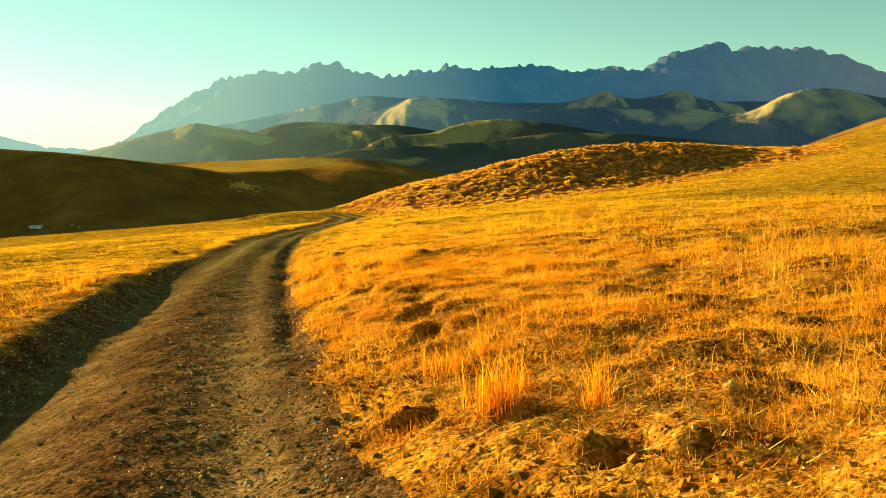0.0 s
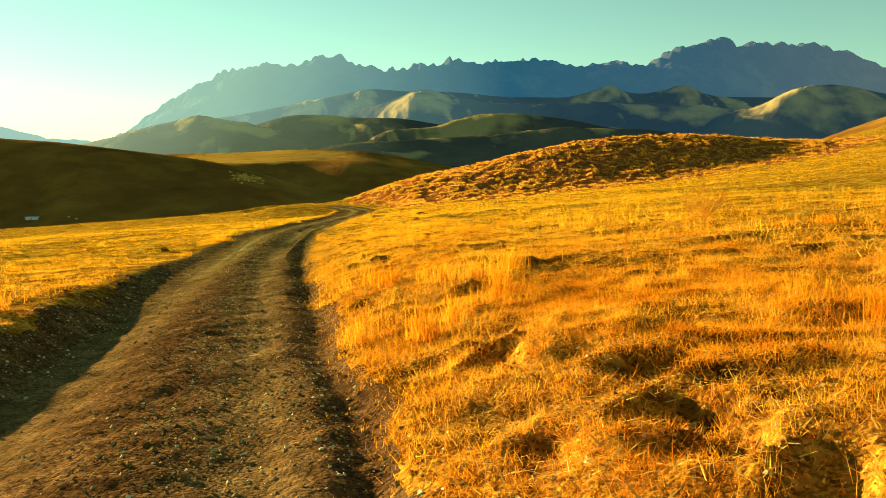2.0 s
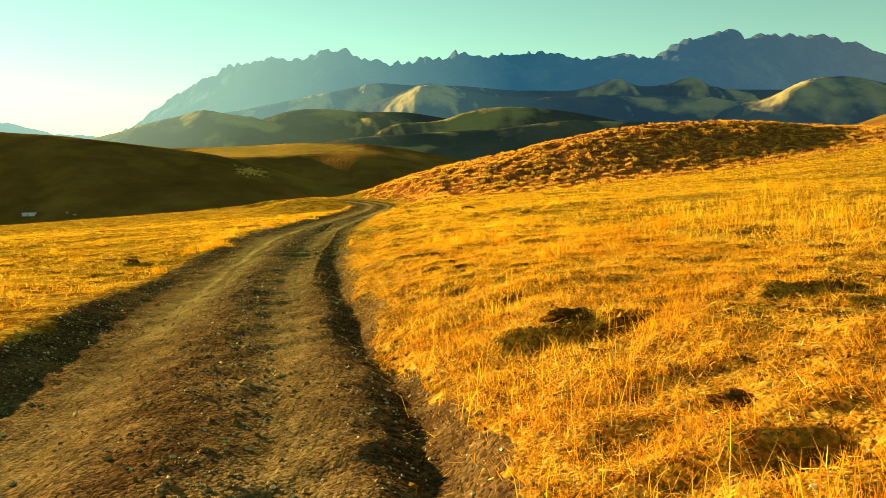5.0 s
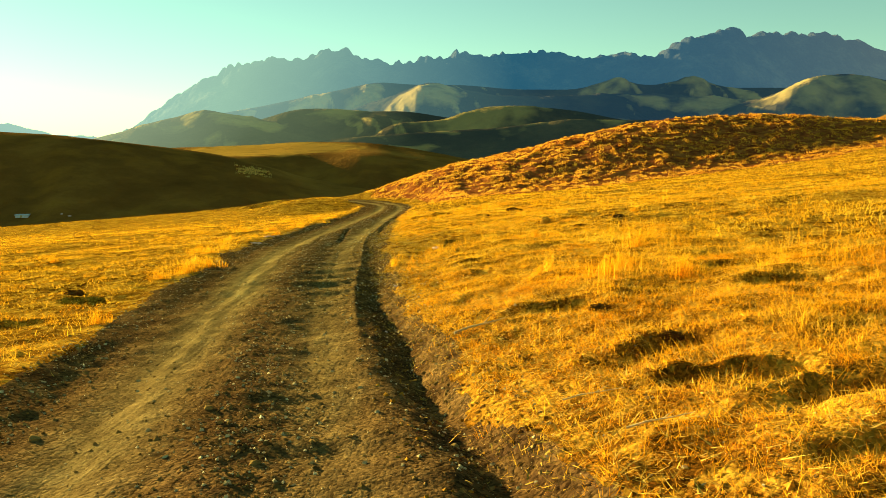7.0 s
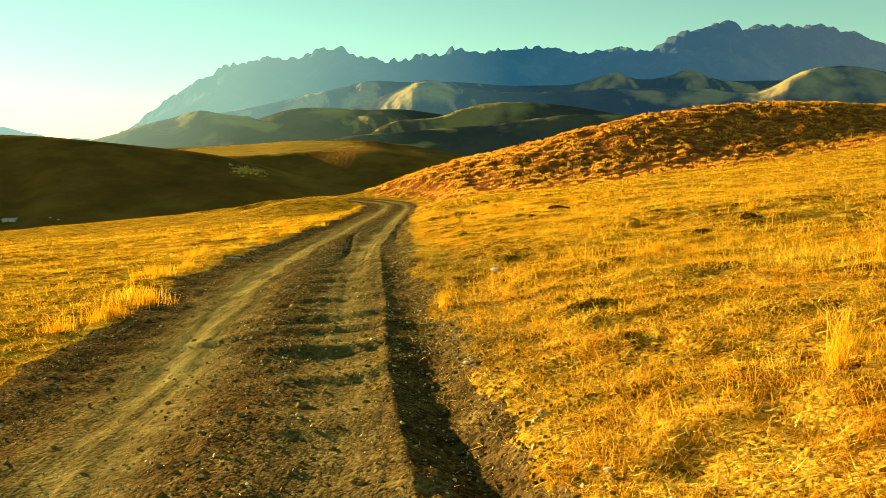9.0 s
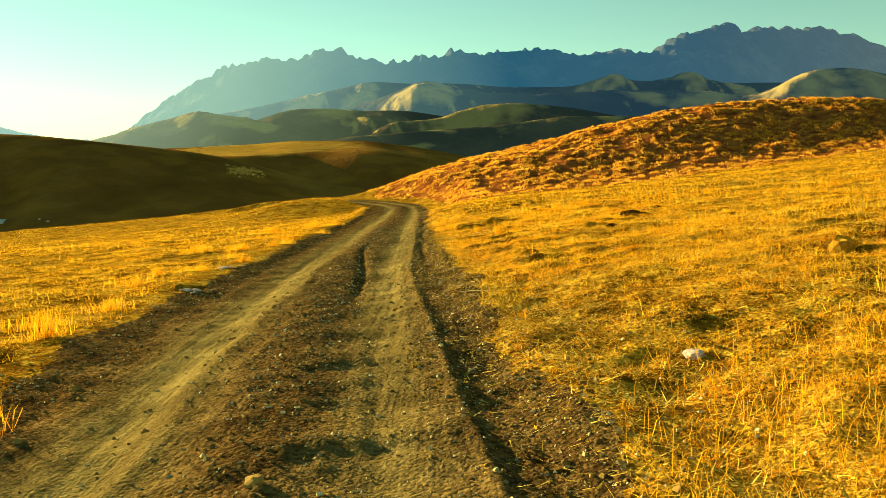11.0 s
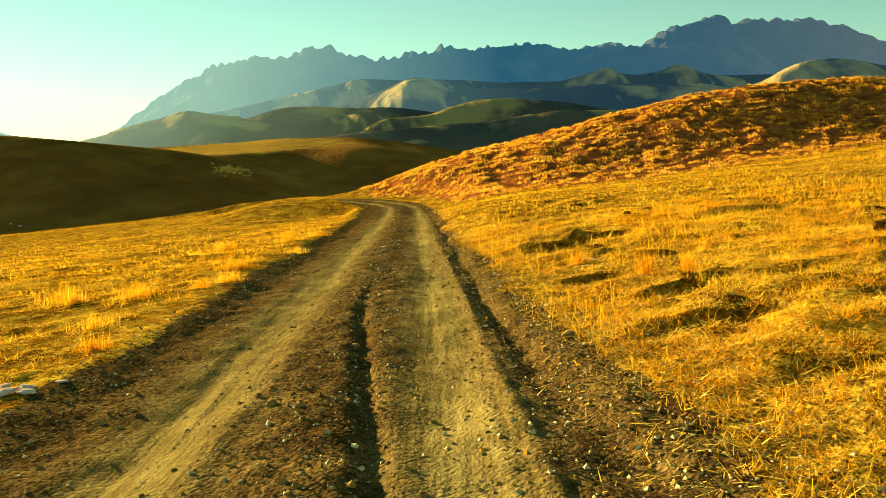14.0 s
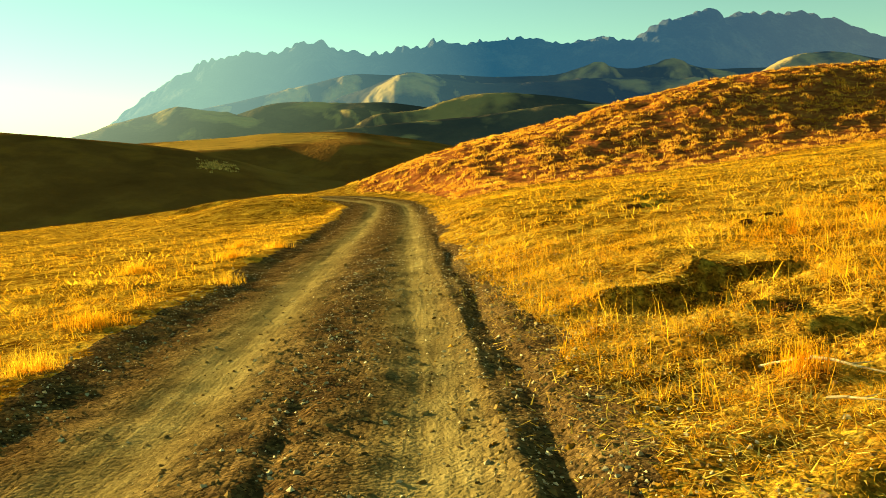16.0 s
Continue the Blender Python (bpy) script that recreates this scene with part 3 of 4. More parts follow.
packed = np.exp(-((ru - rut_l) / 0.42) ** 2) * np.interp(rv[:, 1], [22, 34], [0.5, 1.0]) + np.exp(-((ru - rut_r) / 0.36) ** 2) * np.interp(rv[:, 1], [0, 6, 15, 38, 44], [0.75, 0.55, 0.35, 0.6, 1.0])
packed = packed * (0.35 + 0.9 * fbm(rv[:, 0], rv[:, 1] * 0.4, 0.7, 4, 41))
road.data.attributes.new("packed", "FLOAT", "POINT").data.foreach_set("value", np.clip(packed, 0, 1).astype(np.float32))

# the land beyond, out to the horizon: rings of one fan, sunk below the close ground inside it
ang = np.concatenate([np.radians(np.arange(-180, -40, 4.0)), np.radians(np.arange(-40, 40, 0.18)), np.radians(np.arange(40, 181, 4.0))])
rad = steps([(20, 20), (140, 8), (230, 4), (480, 5), (700, 12), (1100, 30), (3000, 120), (4900, 300)])
AA, RR = np.meshgrid(ang, rad, indexing="ij")
FX, FY = RR * np.sin(AA), RR * np.cos(AA)
FZ = height(FX, FY)
box = np.maximum.reduce([np.abs(FX) - 100, FY - 145, -20 - FY])
FZ = FZ - 2.5 * ramp(box, 0, -20)
far_v = np.stack([FX, FY, FZ], -1).reshape(-1, 3)
far_f = grid_faces(len(ang), len(rad))[:, ::-1]
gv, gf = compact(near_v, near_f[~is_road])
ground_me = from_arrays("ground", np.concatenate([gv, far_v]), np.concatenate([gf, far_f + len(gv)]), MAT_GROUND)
ground_me.materials.append(MAT_HILL)
ground_me.materials.append(MAT_STEPPE)
ground_me.materials.append(MAT_KNOLL)
ground_me.polygons.foreach_set("material_index", np.concatenate([3 * (knoll_share(*gv[gf].mean(1)[:, :2].T) > 0.5).astype(np.int32), 1 + (far_v[far_f].mean(1)[:, 1] > 560).astype(np.int32)]))
# paler straw painted on the second ridge's brow for its sunlit band
straw = np.zeros(len(far_v))
for cx, cy, rx, ry in ((-88, 358, 48, 44),):
    straw = np.maximum(straw, ramp(((far_v[:, 0] - cx) / rx) ** 2 + ((far_v[:, 1] - cy) / ry) ** 2, 1.5, 0.2))
ground_me.attributes.new("straw", "FLOAT", "POINT").data.foreach_set("value", np.concatenate([np.zeros(len(gv)), straw]).astype(np.float32))
ground = tagged(new("ground", ground_me), "dry golden grass slope with eroded soil and rolling brown hills", "ground", kind="structure")

# mountains at the back
ms = np.linspace(-0.74, 0.76, 1300)
my = np.concatenate([np.linspace(2400, 3330, 32), np.linspace(3350, 3640, 24), np.linspace(3680, 4200, 5)])
MS, MY = np.meshgrid(ms, my, indexing="ij")
MX = MS * MY
top, body = ridge_height(MX, MY, MOUNTAIN)
crag = (np.abs(fbm(MX, MY, 160, 5, 21) - 0.5) * 2)
MZ = 20 + (top - 20) * body + (fbm(MX, MY, 420, 5, 23) - 0.5) * 140 * body * (1 - body) * 2.2 + (0.25 - crag) * 26 * body
MZ = MZ + np.where(body > 0.9, (vnoise(MX, MY * 0.1, 32, 31) - 0.5) * 17 + (vnoise(MX, MY * 0.1, 75, 33) - 0.5) * 22 + (vnoise(MX, MY * 0.1, 14, 35) - 0.5) * 17 + np.clip(vnoise(MX, MY * 0.1, 20, 37) - 0.5, 0, 1) * 26, 0)
mountain = tagged(new("mountain_range", from_arrays("mountain_range", np.stack([MX, MY, MZ], -1).reshape(-1, 3), grid_faces(len(ms), len(my)), MAT_ROCK)), "rocky mountain ridge with jagged skyline, blue-grey haze painted on as glow", "mountain", kind="structure")


def hill_sheet(name, specs, near, far, mat, label, lit_swells):
    """A sheet of layered hills before the mountains."""
    fs, fy = np.linspace(-0.66, 0.72, 620), np.linspace(near, far, 80)
    slope, depth = np.meshgrid(fs, fy, indexing="ij")
    across = slope * depth
    z = -27 + 0.018 * (depth - 250) + (fbm(across, depth, 160, 3, 71) - 0.5) * 14
    dry = np.zeros_like(z)
    for spec in specs:
        crest, share = ridge_height(across, depth, spec)
        z = np.maximum(z, (crest - 10) * share + 10 + (fbm(across, depth, 240, 3, spec[3]) - 0.5) * 80 * share * (1 - share) * 2)
        # spurs running down the flanks
        fold = 1 - np.abs(2 * vnoise(across + 0.35 * depth + 40 * fbm(across, depth, 90, 2, 57), depth * 0.22, 62, spec[3]) - 1)
        fold = fold + 0.45 * (1 - np.abs(2 * vnoise(across + 0.2 * depth, depth * 0.22, 27, spec[3] + 2) - 1))
        z = z + np.where(share > 0.02, (fold - 0.6) * 4 * share * (1 - share) * ((3.0 if spec[0] < 1900 else 5.5) + 0.03 * max(0, spec[0] - 1900)), 0)
        # spur tops coloured pale straw to stand for sunlit ridge lines
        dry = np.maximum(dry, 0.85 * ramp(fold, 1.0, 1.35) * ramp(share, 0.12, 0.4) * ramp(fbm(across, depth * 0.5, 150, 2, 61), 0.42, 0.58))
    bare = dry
    for cx, cy, rx, ry, rise in lit_swells:
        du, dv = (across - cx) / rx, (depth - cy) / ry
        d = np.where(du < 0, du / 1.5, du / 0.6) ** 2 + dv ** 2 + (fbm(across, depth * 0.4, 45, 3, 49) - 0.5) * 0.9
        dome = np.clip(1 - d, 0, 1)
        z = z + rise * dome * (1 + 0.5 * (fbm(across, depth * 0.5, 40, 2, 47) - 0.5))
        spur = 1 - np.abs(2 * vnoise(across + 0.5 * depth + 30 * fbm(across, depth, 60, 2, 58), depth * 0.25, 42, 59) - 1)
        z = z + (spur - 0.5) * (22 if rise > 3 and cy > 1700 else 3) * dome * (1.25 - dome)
        # the swell is painted pale too, as its sunlit shoulder would look
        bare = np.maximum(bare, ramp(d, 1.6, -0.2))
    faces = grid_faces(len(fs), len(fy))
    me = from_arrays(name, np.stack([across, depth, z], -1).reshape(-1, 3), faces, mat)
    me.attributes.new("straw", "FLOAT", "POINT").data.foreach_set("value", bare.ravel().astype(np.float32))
    return tagged(new(name, me), label, "hills", kind="structure")


hill_sheet("foothills", FOOTHILLS[:4], 1080, 2120, MAT_FOOT, "rounded olive foothills, haze and sunlit straw-coloured crests painted on",
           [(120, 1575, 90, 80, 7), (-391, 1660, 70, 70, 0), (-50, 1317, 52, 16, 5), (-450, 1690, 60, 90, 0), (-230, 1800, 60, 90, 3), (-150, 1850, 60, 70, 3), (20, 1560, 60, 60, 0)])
hill_sheet("high_foothills", FOOTHILLS[4:], 1620, 3080, MAT_HIGH, "high foothills, haze and sunlit straw-coloured shoulders painted on",
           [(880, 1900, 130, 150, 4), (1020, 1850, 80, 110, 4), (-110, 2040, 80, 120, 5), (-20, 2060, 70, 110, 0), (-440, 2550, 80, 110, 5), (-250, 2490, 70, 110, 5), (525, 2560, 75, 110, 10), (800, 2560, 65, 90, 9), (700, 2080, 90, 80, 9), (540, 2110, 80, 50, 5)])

# ---- dry grass, straw and stones ----
def part(name, me, parent, label=""):
    ob = new(name, me)
    ob.parent = parent
    return tagged(ob, label)


def ground_z(x, y):
    x, y = np.asarray(x, float), np.asarray(y, float)
    return np.where(y < 118, near_height(x, y), height(x, y))


def scatter(n, u0, u1, y0, y1, keep=None):
    """Random places beside the track: u across from its centre line, y along."""
    u, y = RNG.uniform(u0, u1, n), RNG.uniform(y0, y1, n)
    x = u + road_x(y) * ramp(np.abs(u), 150, 40)
    if keep is not None:
        k = RNG.random(n) < keep(x, y, u)
        x, y = x[k], y[k]
    return x, y


def blades(x, y, z, tall, wide, lean, bent=False):
    """Tapering blades as triangles (or, bent, as three triangles each). tall, wide and lean are arrays."""
    n = len(x)
    a, b = RNG.uniform(0, 2 * np.pi, n), RNG.uniform(0, 2 * np.pi, n)
    side = np.stack([np.cos(a), np.sin(a), np.zeros(n)], 1) * (wide / 2)[:, None]
    foot = np.stack([x, y, z - 0.01], 1)
    out = np.stack([np.cos(b), np.sin(b), np.zeros(n)], 1)
    up = np.array([0, 0, 1.0])
    tip = foot + out * (tall * np.sin(lean))[:, None] + up * (tall * np.cos(lean))[:, None]
    i = np.arange(n)[:, None]
    if not bent:
        return np.stack([foot - side, foot + side, tip], 1).reshape(-1, 3), 3 * i + np.array([[0, 1, 2]])
    half = foot + out * (tall * 0.55 * np.sin(lean * 0.5))[:, None] + up * (tall * 0.55 * np.cos(lean * 0.5))[:, None]
    v = np.stack([foot - side, foot + side, half - side * 0.8, half + side * 0.8, tip], 1).reshape(-1, 3)
    f = np.stack([5 * i + np.array([[0, 1, 3]]), 5 * i + np.array([[0, 3, 2]]), 5 * i + np.array([[2, 3, 4]])], 1).reshape(-1, 3)
    return v, f


def join(pieces):
    vs, fs, at = [], [], 0
    for v, f in pieces:
        vs.append(v)
        fs.append(f + at)
        at += len(v)
    return np.concatenate(vs), np.concatenate(fs)


def turf(x, y, u):
    """How thickly grass stands: none on the track, thin on its shoulders and in worn patches."""
    u = road_u(x, y)
    left, right = road_edges(y)
    off = np.where(u > 0, ramp(u, right - 0.2, right + 0.3), ramp(u, left + 0.1, left - 0.5))
    worn = ramp(fbm(x, y, 2.2, 4, 14), 0.26, 0.46) * (0.25 + 0.75 * ramp(clump(x, y), 0.32, 0.5)) * (1 - bare(x, y)) * (1 - 0.6 * np.exp(-((x + 7.3) / 1.3) ** 2 - ((y - 53.6) / 2.6) ** 2))
    face = 1 - 0.9 * ramp(u, left - 0.45, left - 0.2) * ramp(u, left + 0.5, left + 0.3)
    face = face * (1 - 0.45 * ramp(y, 17, 7) * ramp(u, 5.0, 2.6) * ramp(u, 0, 0.5))
    return face * (1 - 0.75 * road_share(x, y)) * (1 - knoll_share(x, y)) * off * (0.06 + 0.94 * worn)


def tall_patch(x, y, u):
    return turf(x, y, u) * (1 - knoll_share(x, y)) * ramp(0.5 * fbm(x, y, 4.5, 2, 17) + 0.5 * fbm(x, y, 0.9, 2, 27), 0.5, 0.62) * np.interp(y, [0, 30, 42, 60], [0.9, 0.65, 0.15, 0.25]) * np.where(u < 0, 0.55, 1.0)


pieces = []
for n, u0, u1, y0, y1, lo, hi, wd in ((240000, 1.0, 7, -0.5, 28, 0.03, 0.11, 0.0038), (190000, 1.5, 7, 28, 62, 0.03, 0.10, 0.004), (135000, 7, 22, 4, 62, 0.05, 0.16, 0.0105),
                                      (76000, -9, -2, 8, 62, 0.03, 0.12, 0.0055), (46000, -30, -9, 14, 75, 0.05, 0.16, 0.011),
                                      (120000, 4, 70, 55, 104, 0.08, 0.2, 0.018), (60000, -75, -2.2, 60, 127, 0.08, 0.2, 0.016), (30000, -7, 4, 62, 110, 0.06, 0.16, 0.012)):
    x, y = scatter(n, u0, u1, y0, y1, turf)
    k = len(x)
    tall = RNG.uniform(lo, hi, k) * (0.6 + 0.8 * fbm(x, y, 2.2, 2, 18))
    pieces.append(blades(x, y, ground_z(x, y), tall, RNG.uniform(1.0, 2.0, k) * wd, RNG.uniform(0.5, 1.45, k)))
for n, u0, u1, y0, y1, per, wd in ((11000, 0.9, 5.5, -0.5, 14, 18, 0.0035), (9000, 1.2, 7.5, 10, 32, 16, 0.004), (9000, 1.6, 7.5, 30, 62, 14, 0.0045), (7000, 7.5, 24, 3, 64, 12, 0.009), (4500, -9, -2, 8, 64, 14, 0.006), (5000, -34, -9, 14, 80, 10, 0.011)):
    x, y = scatter(n, u0, u1, y0, y1, lambda x, y, u: 0.1 * (1 - road_share(x, y)) + turf(x, y, u))
    k = len(x) * per
    wide = np.repeat(RNG.uniform(0.03, 0.10, len(x)), per)
    tall = np.repeat(RNG.uniform(0.05, 0.16, len(x)), per) * RNG.uniform(0.5, 1.1, k)
    x, y = np.repeat(x, per) + RNG.normal(0, 1, k) * wide, np.repeat(y, per) + RNG.normal(0, 1, k) * wide
    pieces.append(blades(x, y, ground_z(x, y), tall, RNG.uniform(0.7, 1.4, k) * wd, np.abs(RNG.normal(0.75, 0.4, k))))
turf_me = from_arrays("dry_grass", *join(pieces), MAT_GRASS, smooth=False)
tagged(new("dry_grass", turf_me), "short dry golden grass covering the slopes", "grass", kind="stuff")

pieces = []
for n, u0, u1, y0, y1, lo, hi, wd in ((80000, 1.3, 9, -1, 34, 0.08, 0.40, 0.0035), (70000, 1.6, 9, 34, 62, 0.12, 0.36, 0.0045), (85000, 9, 26, 5, 64, 0.16, 0.42, 0.009), (30000, -8, -2.1, 10, 64, 0.10, 0.28, 0.005),
                                      (36000, -34, -8, 16, 80, 0.10, 0.26, 0.008), (110000, 2, 75, 58, 106, 0.10, 0.28, 0.015), (60000, -70, -2.2, 60, 127, 0.10, 0.26, 0.015)):
    x, y = scatter(n, u0, u1, y0, y1, tall_patch)
    k = len(x)
    pieces.append(blades(x, y, ground_z(x, y), RNG.uniform(lo, hi, k), RNG.uniform(0.7, 1.3, k) * wd, np.abs(RNG.normal(0.45, 0.45, k)), bent=True))
tall_me = from_arrays("tall_grass", *join(pieces), MAT_GRASS, smooth=False)
tagged(new("tall_grass", tall_me), "patches of tall sunlit orange dry grass stalks", "grass", kind="stuff")

# tussocks on the knoll and the far edge of the field
x, y = scatter(30000, -10, 84, 92, 130, lambda x, y, u: knoll_share(x, y) * ramp(vnoise(x, y * 0.8, 0.62, 78), 0.40, 0.60))
x, y = np.repeat(x, 10) + RNG.normal(0, 0.13, len(x) * 10), np.repeat(y, 10) + RNG.normal(0, 0.13, len(y) * 10)
k = len(x)
tus = blades(x, y, ground_z(x, y), RNG.uniform(0.10, 0.26, k), RNG.uniform(0.05, 0.10, k), np.abs(RNG.normal(0.65, 0.4, k)))
tagged(new("tussock_grass", from_arrays("tussock_grass", *tus, MAT_TUSSOCK, smooth=False)), "clumpy brown tussocks covering the rounded knoll", "grass", kind="stuff")

# fallen straw
pieces = []
for n, u0, u1, y0, y1, wd in ((90000, 1.1, 7, -1, 62, 0.0045), (85000, 1.2, 8, 0, 62, 0.0105), (30000, -6, -2, 8, 62, 0.009), (70000, 7, 20, 10, 66, 0.015)):
    x, y = scatter(n, u0, u1, y0, y1, lambda x, y, u: (0.3 * ramp(u, 1.3, 1.7) + 0.5 * np.exp(-((u - 2.1) / 0.5) ** 2) + 0.05 + 0.75 * turf(x, y, u) * (1 - road_share(x, y))) * (1 - bare(x, y)))
    k = len(x)
    pieces.append(blades(x, y, ground_z(x, y) + 0.03, RNG.uniform(0.03, 0.13, k) * (1.0 if wd < 0.008 else 1.25), RNG.uniform(0.6, 1.4, k) * wd, RNG.uniform(1.1, 1.62, k)))
x, y = scatter(75000, 1.45, 3.5, 3, 62, lambda x, y, u: ramp(u, 1.45, 1.9) * ramp(u, 3.5, 2.7) * (1 - 0.7 * road_share(x, y)) * (0.25 + 0.9 * ramp(fbm(x, y, 0.8, 3, 63), 0.35, 0.6)) * (1 - bare(x, y)))
k = len(x)
pieces.append(blades(x, y, ground_z(x, y) + 0.02, RNG.uniform(0.03, 0.12, k), RNG.uniform(0.005, 0.014, k), RNG.uniform(1.0, 1.62, k)))
tagged(new("straw_litter", from_arrays("straw_litter", *join(pieces), MAT_STRAW, smooth=False)), "pale broken straw lying over the turf", "straw", kind="stuff")


# gravel on the track
def pebbles(x, y, size):
    """Rough six-faced stones, open underneath."""
    n = len(x)
    base = np.array([(1, 0, -0.4), (0, 1, -0.4), (-1, 0, -0.4), (0, -1, -0.4), (0.6, 0.2, 0.45), (-0.6, -0.2, 0.4)], float)
    tri = np.array([(0, 1, 4), (1, 5, 4), (1, 2, 5), (2, 3, 5), (3, 4, 5), (3, 0, 4)])
    a = RNG.uniform(0, 2 * np.pi, n)
    v = base[None] * RNG.uniform(0.55, 1.3, (n, 6, 3)) * size[:, None, None]
    c, s = np.cos(a)[:, None], np.sin(a)[:, None]
    v = np.stack([v[..., 0] * c - v[..., 1] * s, v[..., 0] * s + v[..., 1] * c, v[..., 2]], -1)
    v = v + np.stack([x, y, ground_z(x, y) + size * 0.15], 1)[:, None]
    return v.reshape(-1, 3), (np.arange(n)[:, None, None] * 6 + tri[None]).reshape(-1, 3)


def stony(x, y, u):
    u = road_u(x, y)
    left, right = road_edges(y)
    mid = np.exp(-((u - 0.05) / 0.45) ** 2)
    verge = np.exp(-((u - right + 0.1) / np.interp(y, [24, 34], [0.32, 0.55])) ** 2) * np.where(u > right - 0.2, np.interp(y, [24, 33], [0.2, 1.0]), 1.0) + 0.6 * np.exp(-((u - left - 0.25) / 0.35) ** 2)
    return np.clip((0.10 + 0.8 * mid + verge) * (0.35 + 0.9 * fbm(x, y, 1.5, 2, 25)), 0, 1)


x, y = scatter(190000, -2.6, 3.4, 0, 62, stony)
gravel = pebbles(x, y, RNG.gamma(2.0, 0.0045, len(x)).clip(0.005, 0.034))
x, y = scatter(6000, -3.2, 3.0, 62, 115, stony)
gravel = join([gravel, pebbles(x, y, RNG.uniform(0.015, 0.035, len(x)))])
x, y = scatter(95000, -2.6, 3.0, 0, 64, stony)
chips = pebbles(x, y, RNG.gamma(2.0, 0.0042, len(x)).clip(0.004, 0.026))
x, y = scatter(2500, -3.0, 2.6, 64, 104, stony)
chips = join([chips, pebbles(x, y, RNG.uniform(0.012, 0.028, len(x)))])
tagged(new("pale_chippings", from_arrays("pale_chippings", *chips, MAT_CHIP, smooth=False)), "pale sunlit stone chips strewn over the track", "gravel", kind="stuff")
tagged(new("gravel", from_arrays("gravel", *gravel, MAT_STONE, smooth=False)), "loose grey-brown gravel and clods on the track", "gravel", kind="stuff")


x, y = scatter(100000, 0.9, 6.0, 0, 62, lambda x, y, u: (1 - 0.8 * turf(x, y, u)) * (1 - 0.85 * road_share(x, y)) * (0.2 + 0.8 * ramp(fbm(x, y, 1.2, 3, 61), 0.4, 0.6)))
clods = pebbles(x, y, RNG.gamma(2.2, 0.0072, len(x)).clip(0.006, 0.042) * np.interp(y, [12, 30], [1.0, 0.75]))
tagged(new("earth_clods", from_arrays("earth_clods", *clods, MAT_CLOD, smooth=False)), "crumbled brown earth clods among the straw", "soil", kind="stuff")


# ---- single things ----
def stone_mesh(name, mat, seed, flat=0.6):
    bm = bmesh.new()
    bmesh.ops.create_icosphere(bm, subdivisions=2, radius=1)
    for v in bm.verts:
        d = noise.noise(v.co * 1.3 + Vector((seed, seed * 2, 0))) * 0.45 + noise.noise(v.co * 3 + Vector((0, seed, 7))) * 0.18
        v.co = v.co * (1 + d)
        v.co.z *= flat
    me = bpy.data.meshes.new(name)
    bm.to_mesh(me)
    bm.free()
    me.materials.append(mat)
    return me


def put_stone(name, me, x, y, size, label, category, group=""):
    ob = tagged(new(name, me), label, category, group)
    ob.matrix_basis = pose(x, y, float(ground_z(x, y)) + size * 0.2, RNG.uniform(-15, 15), RNG.uniform(-15, 15), RNG.uniform(0, 360)) @ Matrix.Scale(size, 4)
    return ob


pale = [stone_mesh("pale_stone", MAT_PALE, 3 + k, 0.35) for k in range(4)]
flake = [stone_mesh("pale_stone", MAT_PALE, 31 + k, 0.3) for k in range(4)]
grey = [stone_mesh("stone", MAT_STONE, 11 + k, 0.6) for k in range(5)]
for cx, cy, count in ((-12.2, 45.25, 7), (-12.72, 48.9, 9)):
    for k in range(count):
        put_stone("pale_stone", flake[k % 4], cx + RNG.normal(0, 0.11), cy + RNG.normal(0, 0.2), RNG.uniform(0.04, 0.085), "flat pale limestone flake beside the dirt track", "stone", "pale stones at the verge")
for k, (sx, sy, sz) in enumerate(((-7.02, 33.54, 0.045), (-6.4, 30.9, 0.025), (-6.9, 30.2, 0.02), (-6.48, 38.6, 0.075))):
    put_stone("pale_stone", pale[k % 4], sx, sy, sz, "small pale stone on the gravel shoulder of the track", "stone", "pale stones at the verge")
for k in range(46):
    sy = RNG.uniform(3, 60)
    su = RNG.choice([RNG.uniform(-2.3, -1.5), RNG.uniform(-0.4, 0.5), RNG.uniform(1.2, 3.2)])
    put_stone("stone", grey[k % 5], float(su + road_x(sy)), sy, RNG.uniform(0.025, 0.055), "rough grey-brown stone half sunk in the dirt", "stone", "stones along the track")
put_stone("boulder", stone_mesh("boulder", MAT_CLOD, 23, 1.25), -3.52, 42.4, 0.15, "sunlit orange-brown boulder lying in dry grass", "boulder")


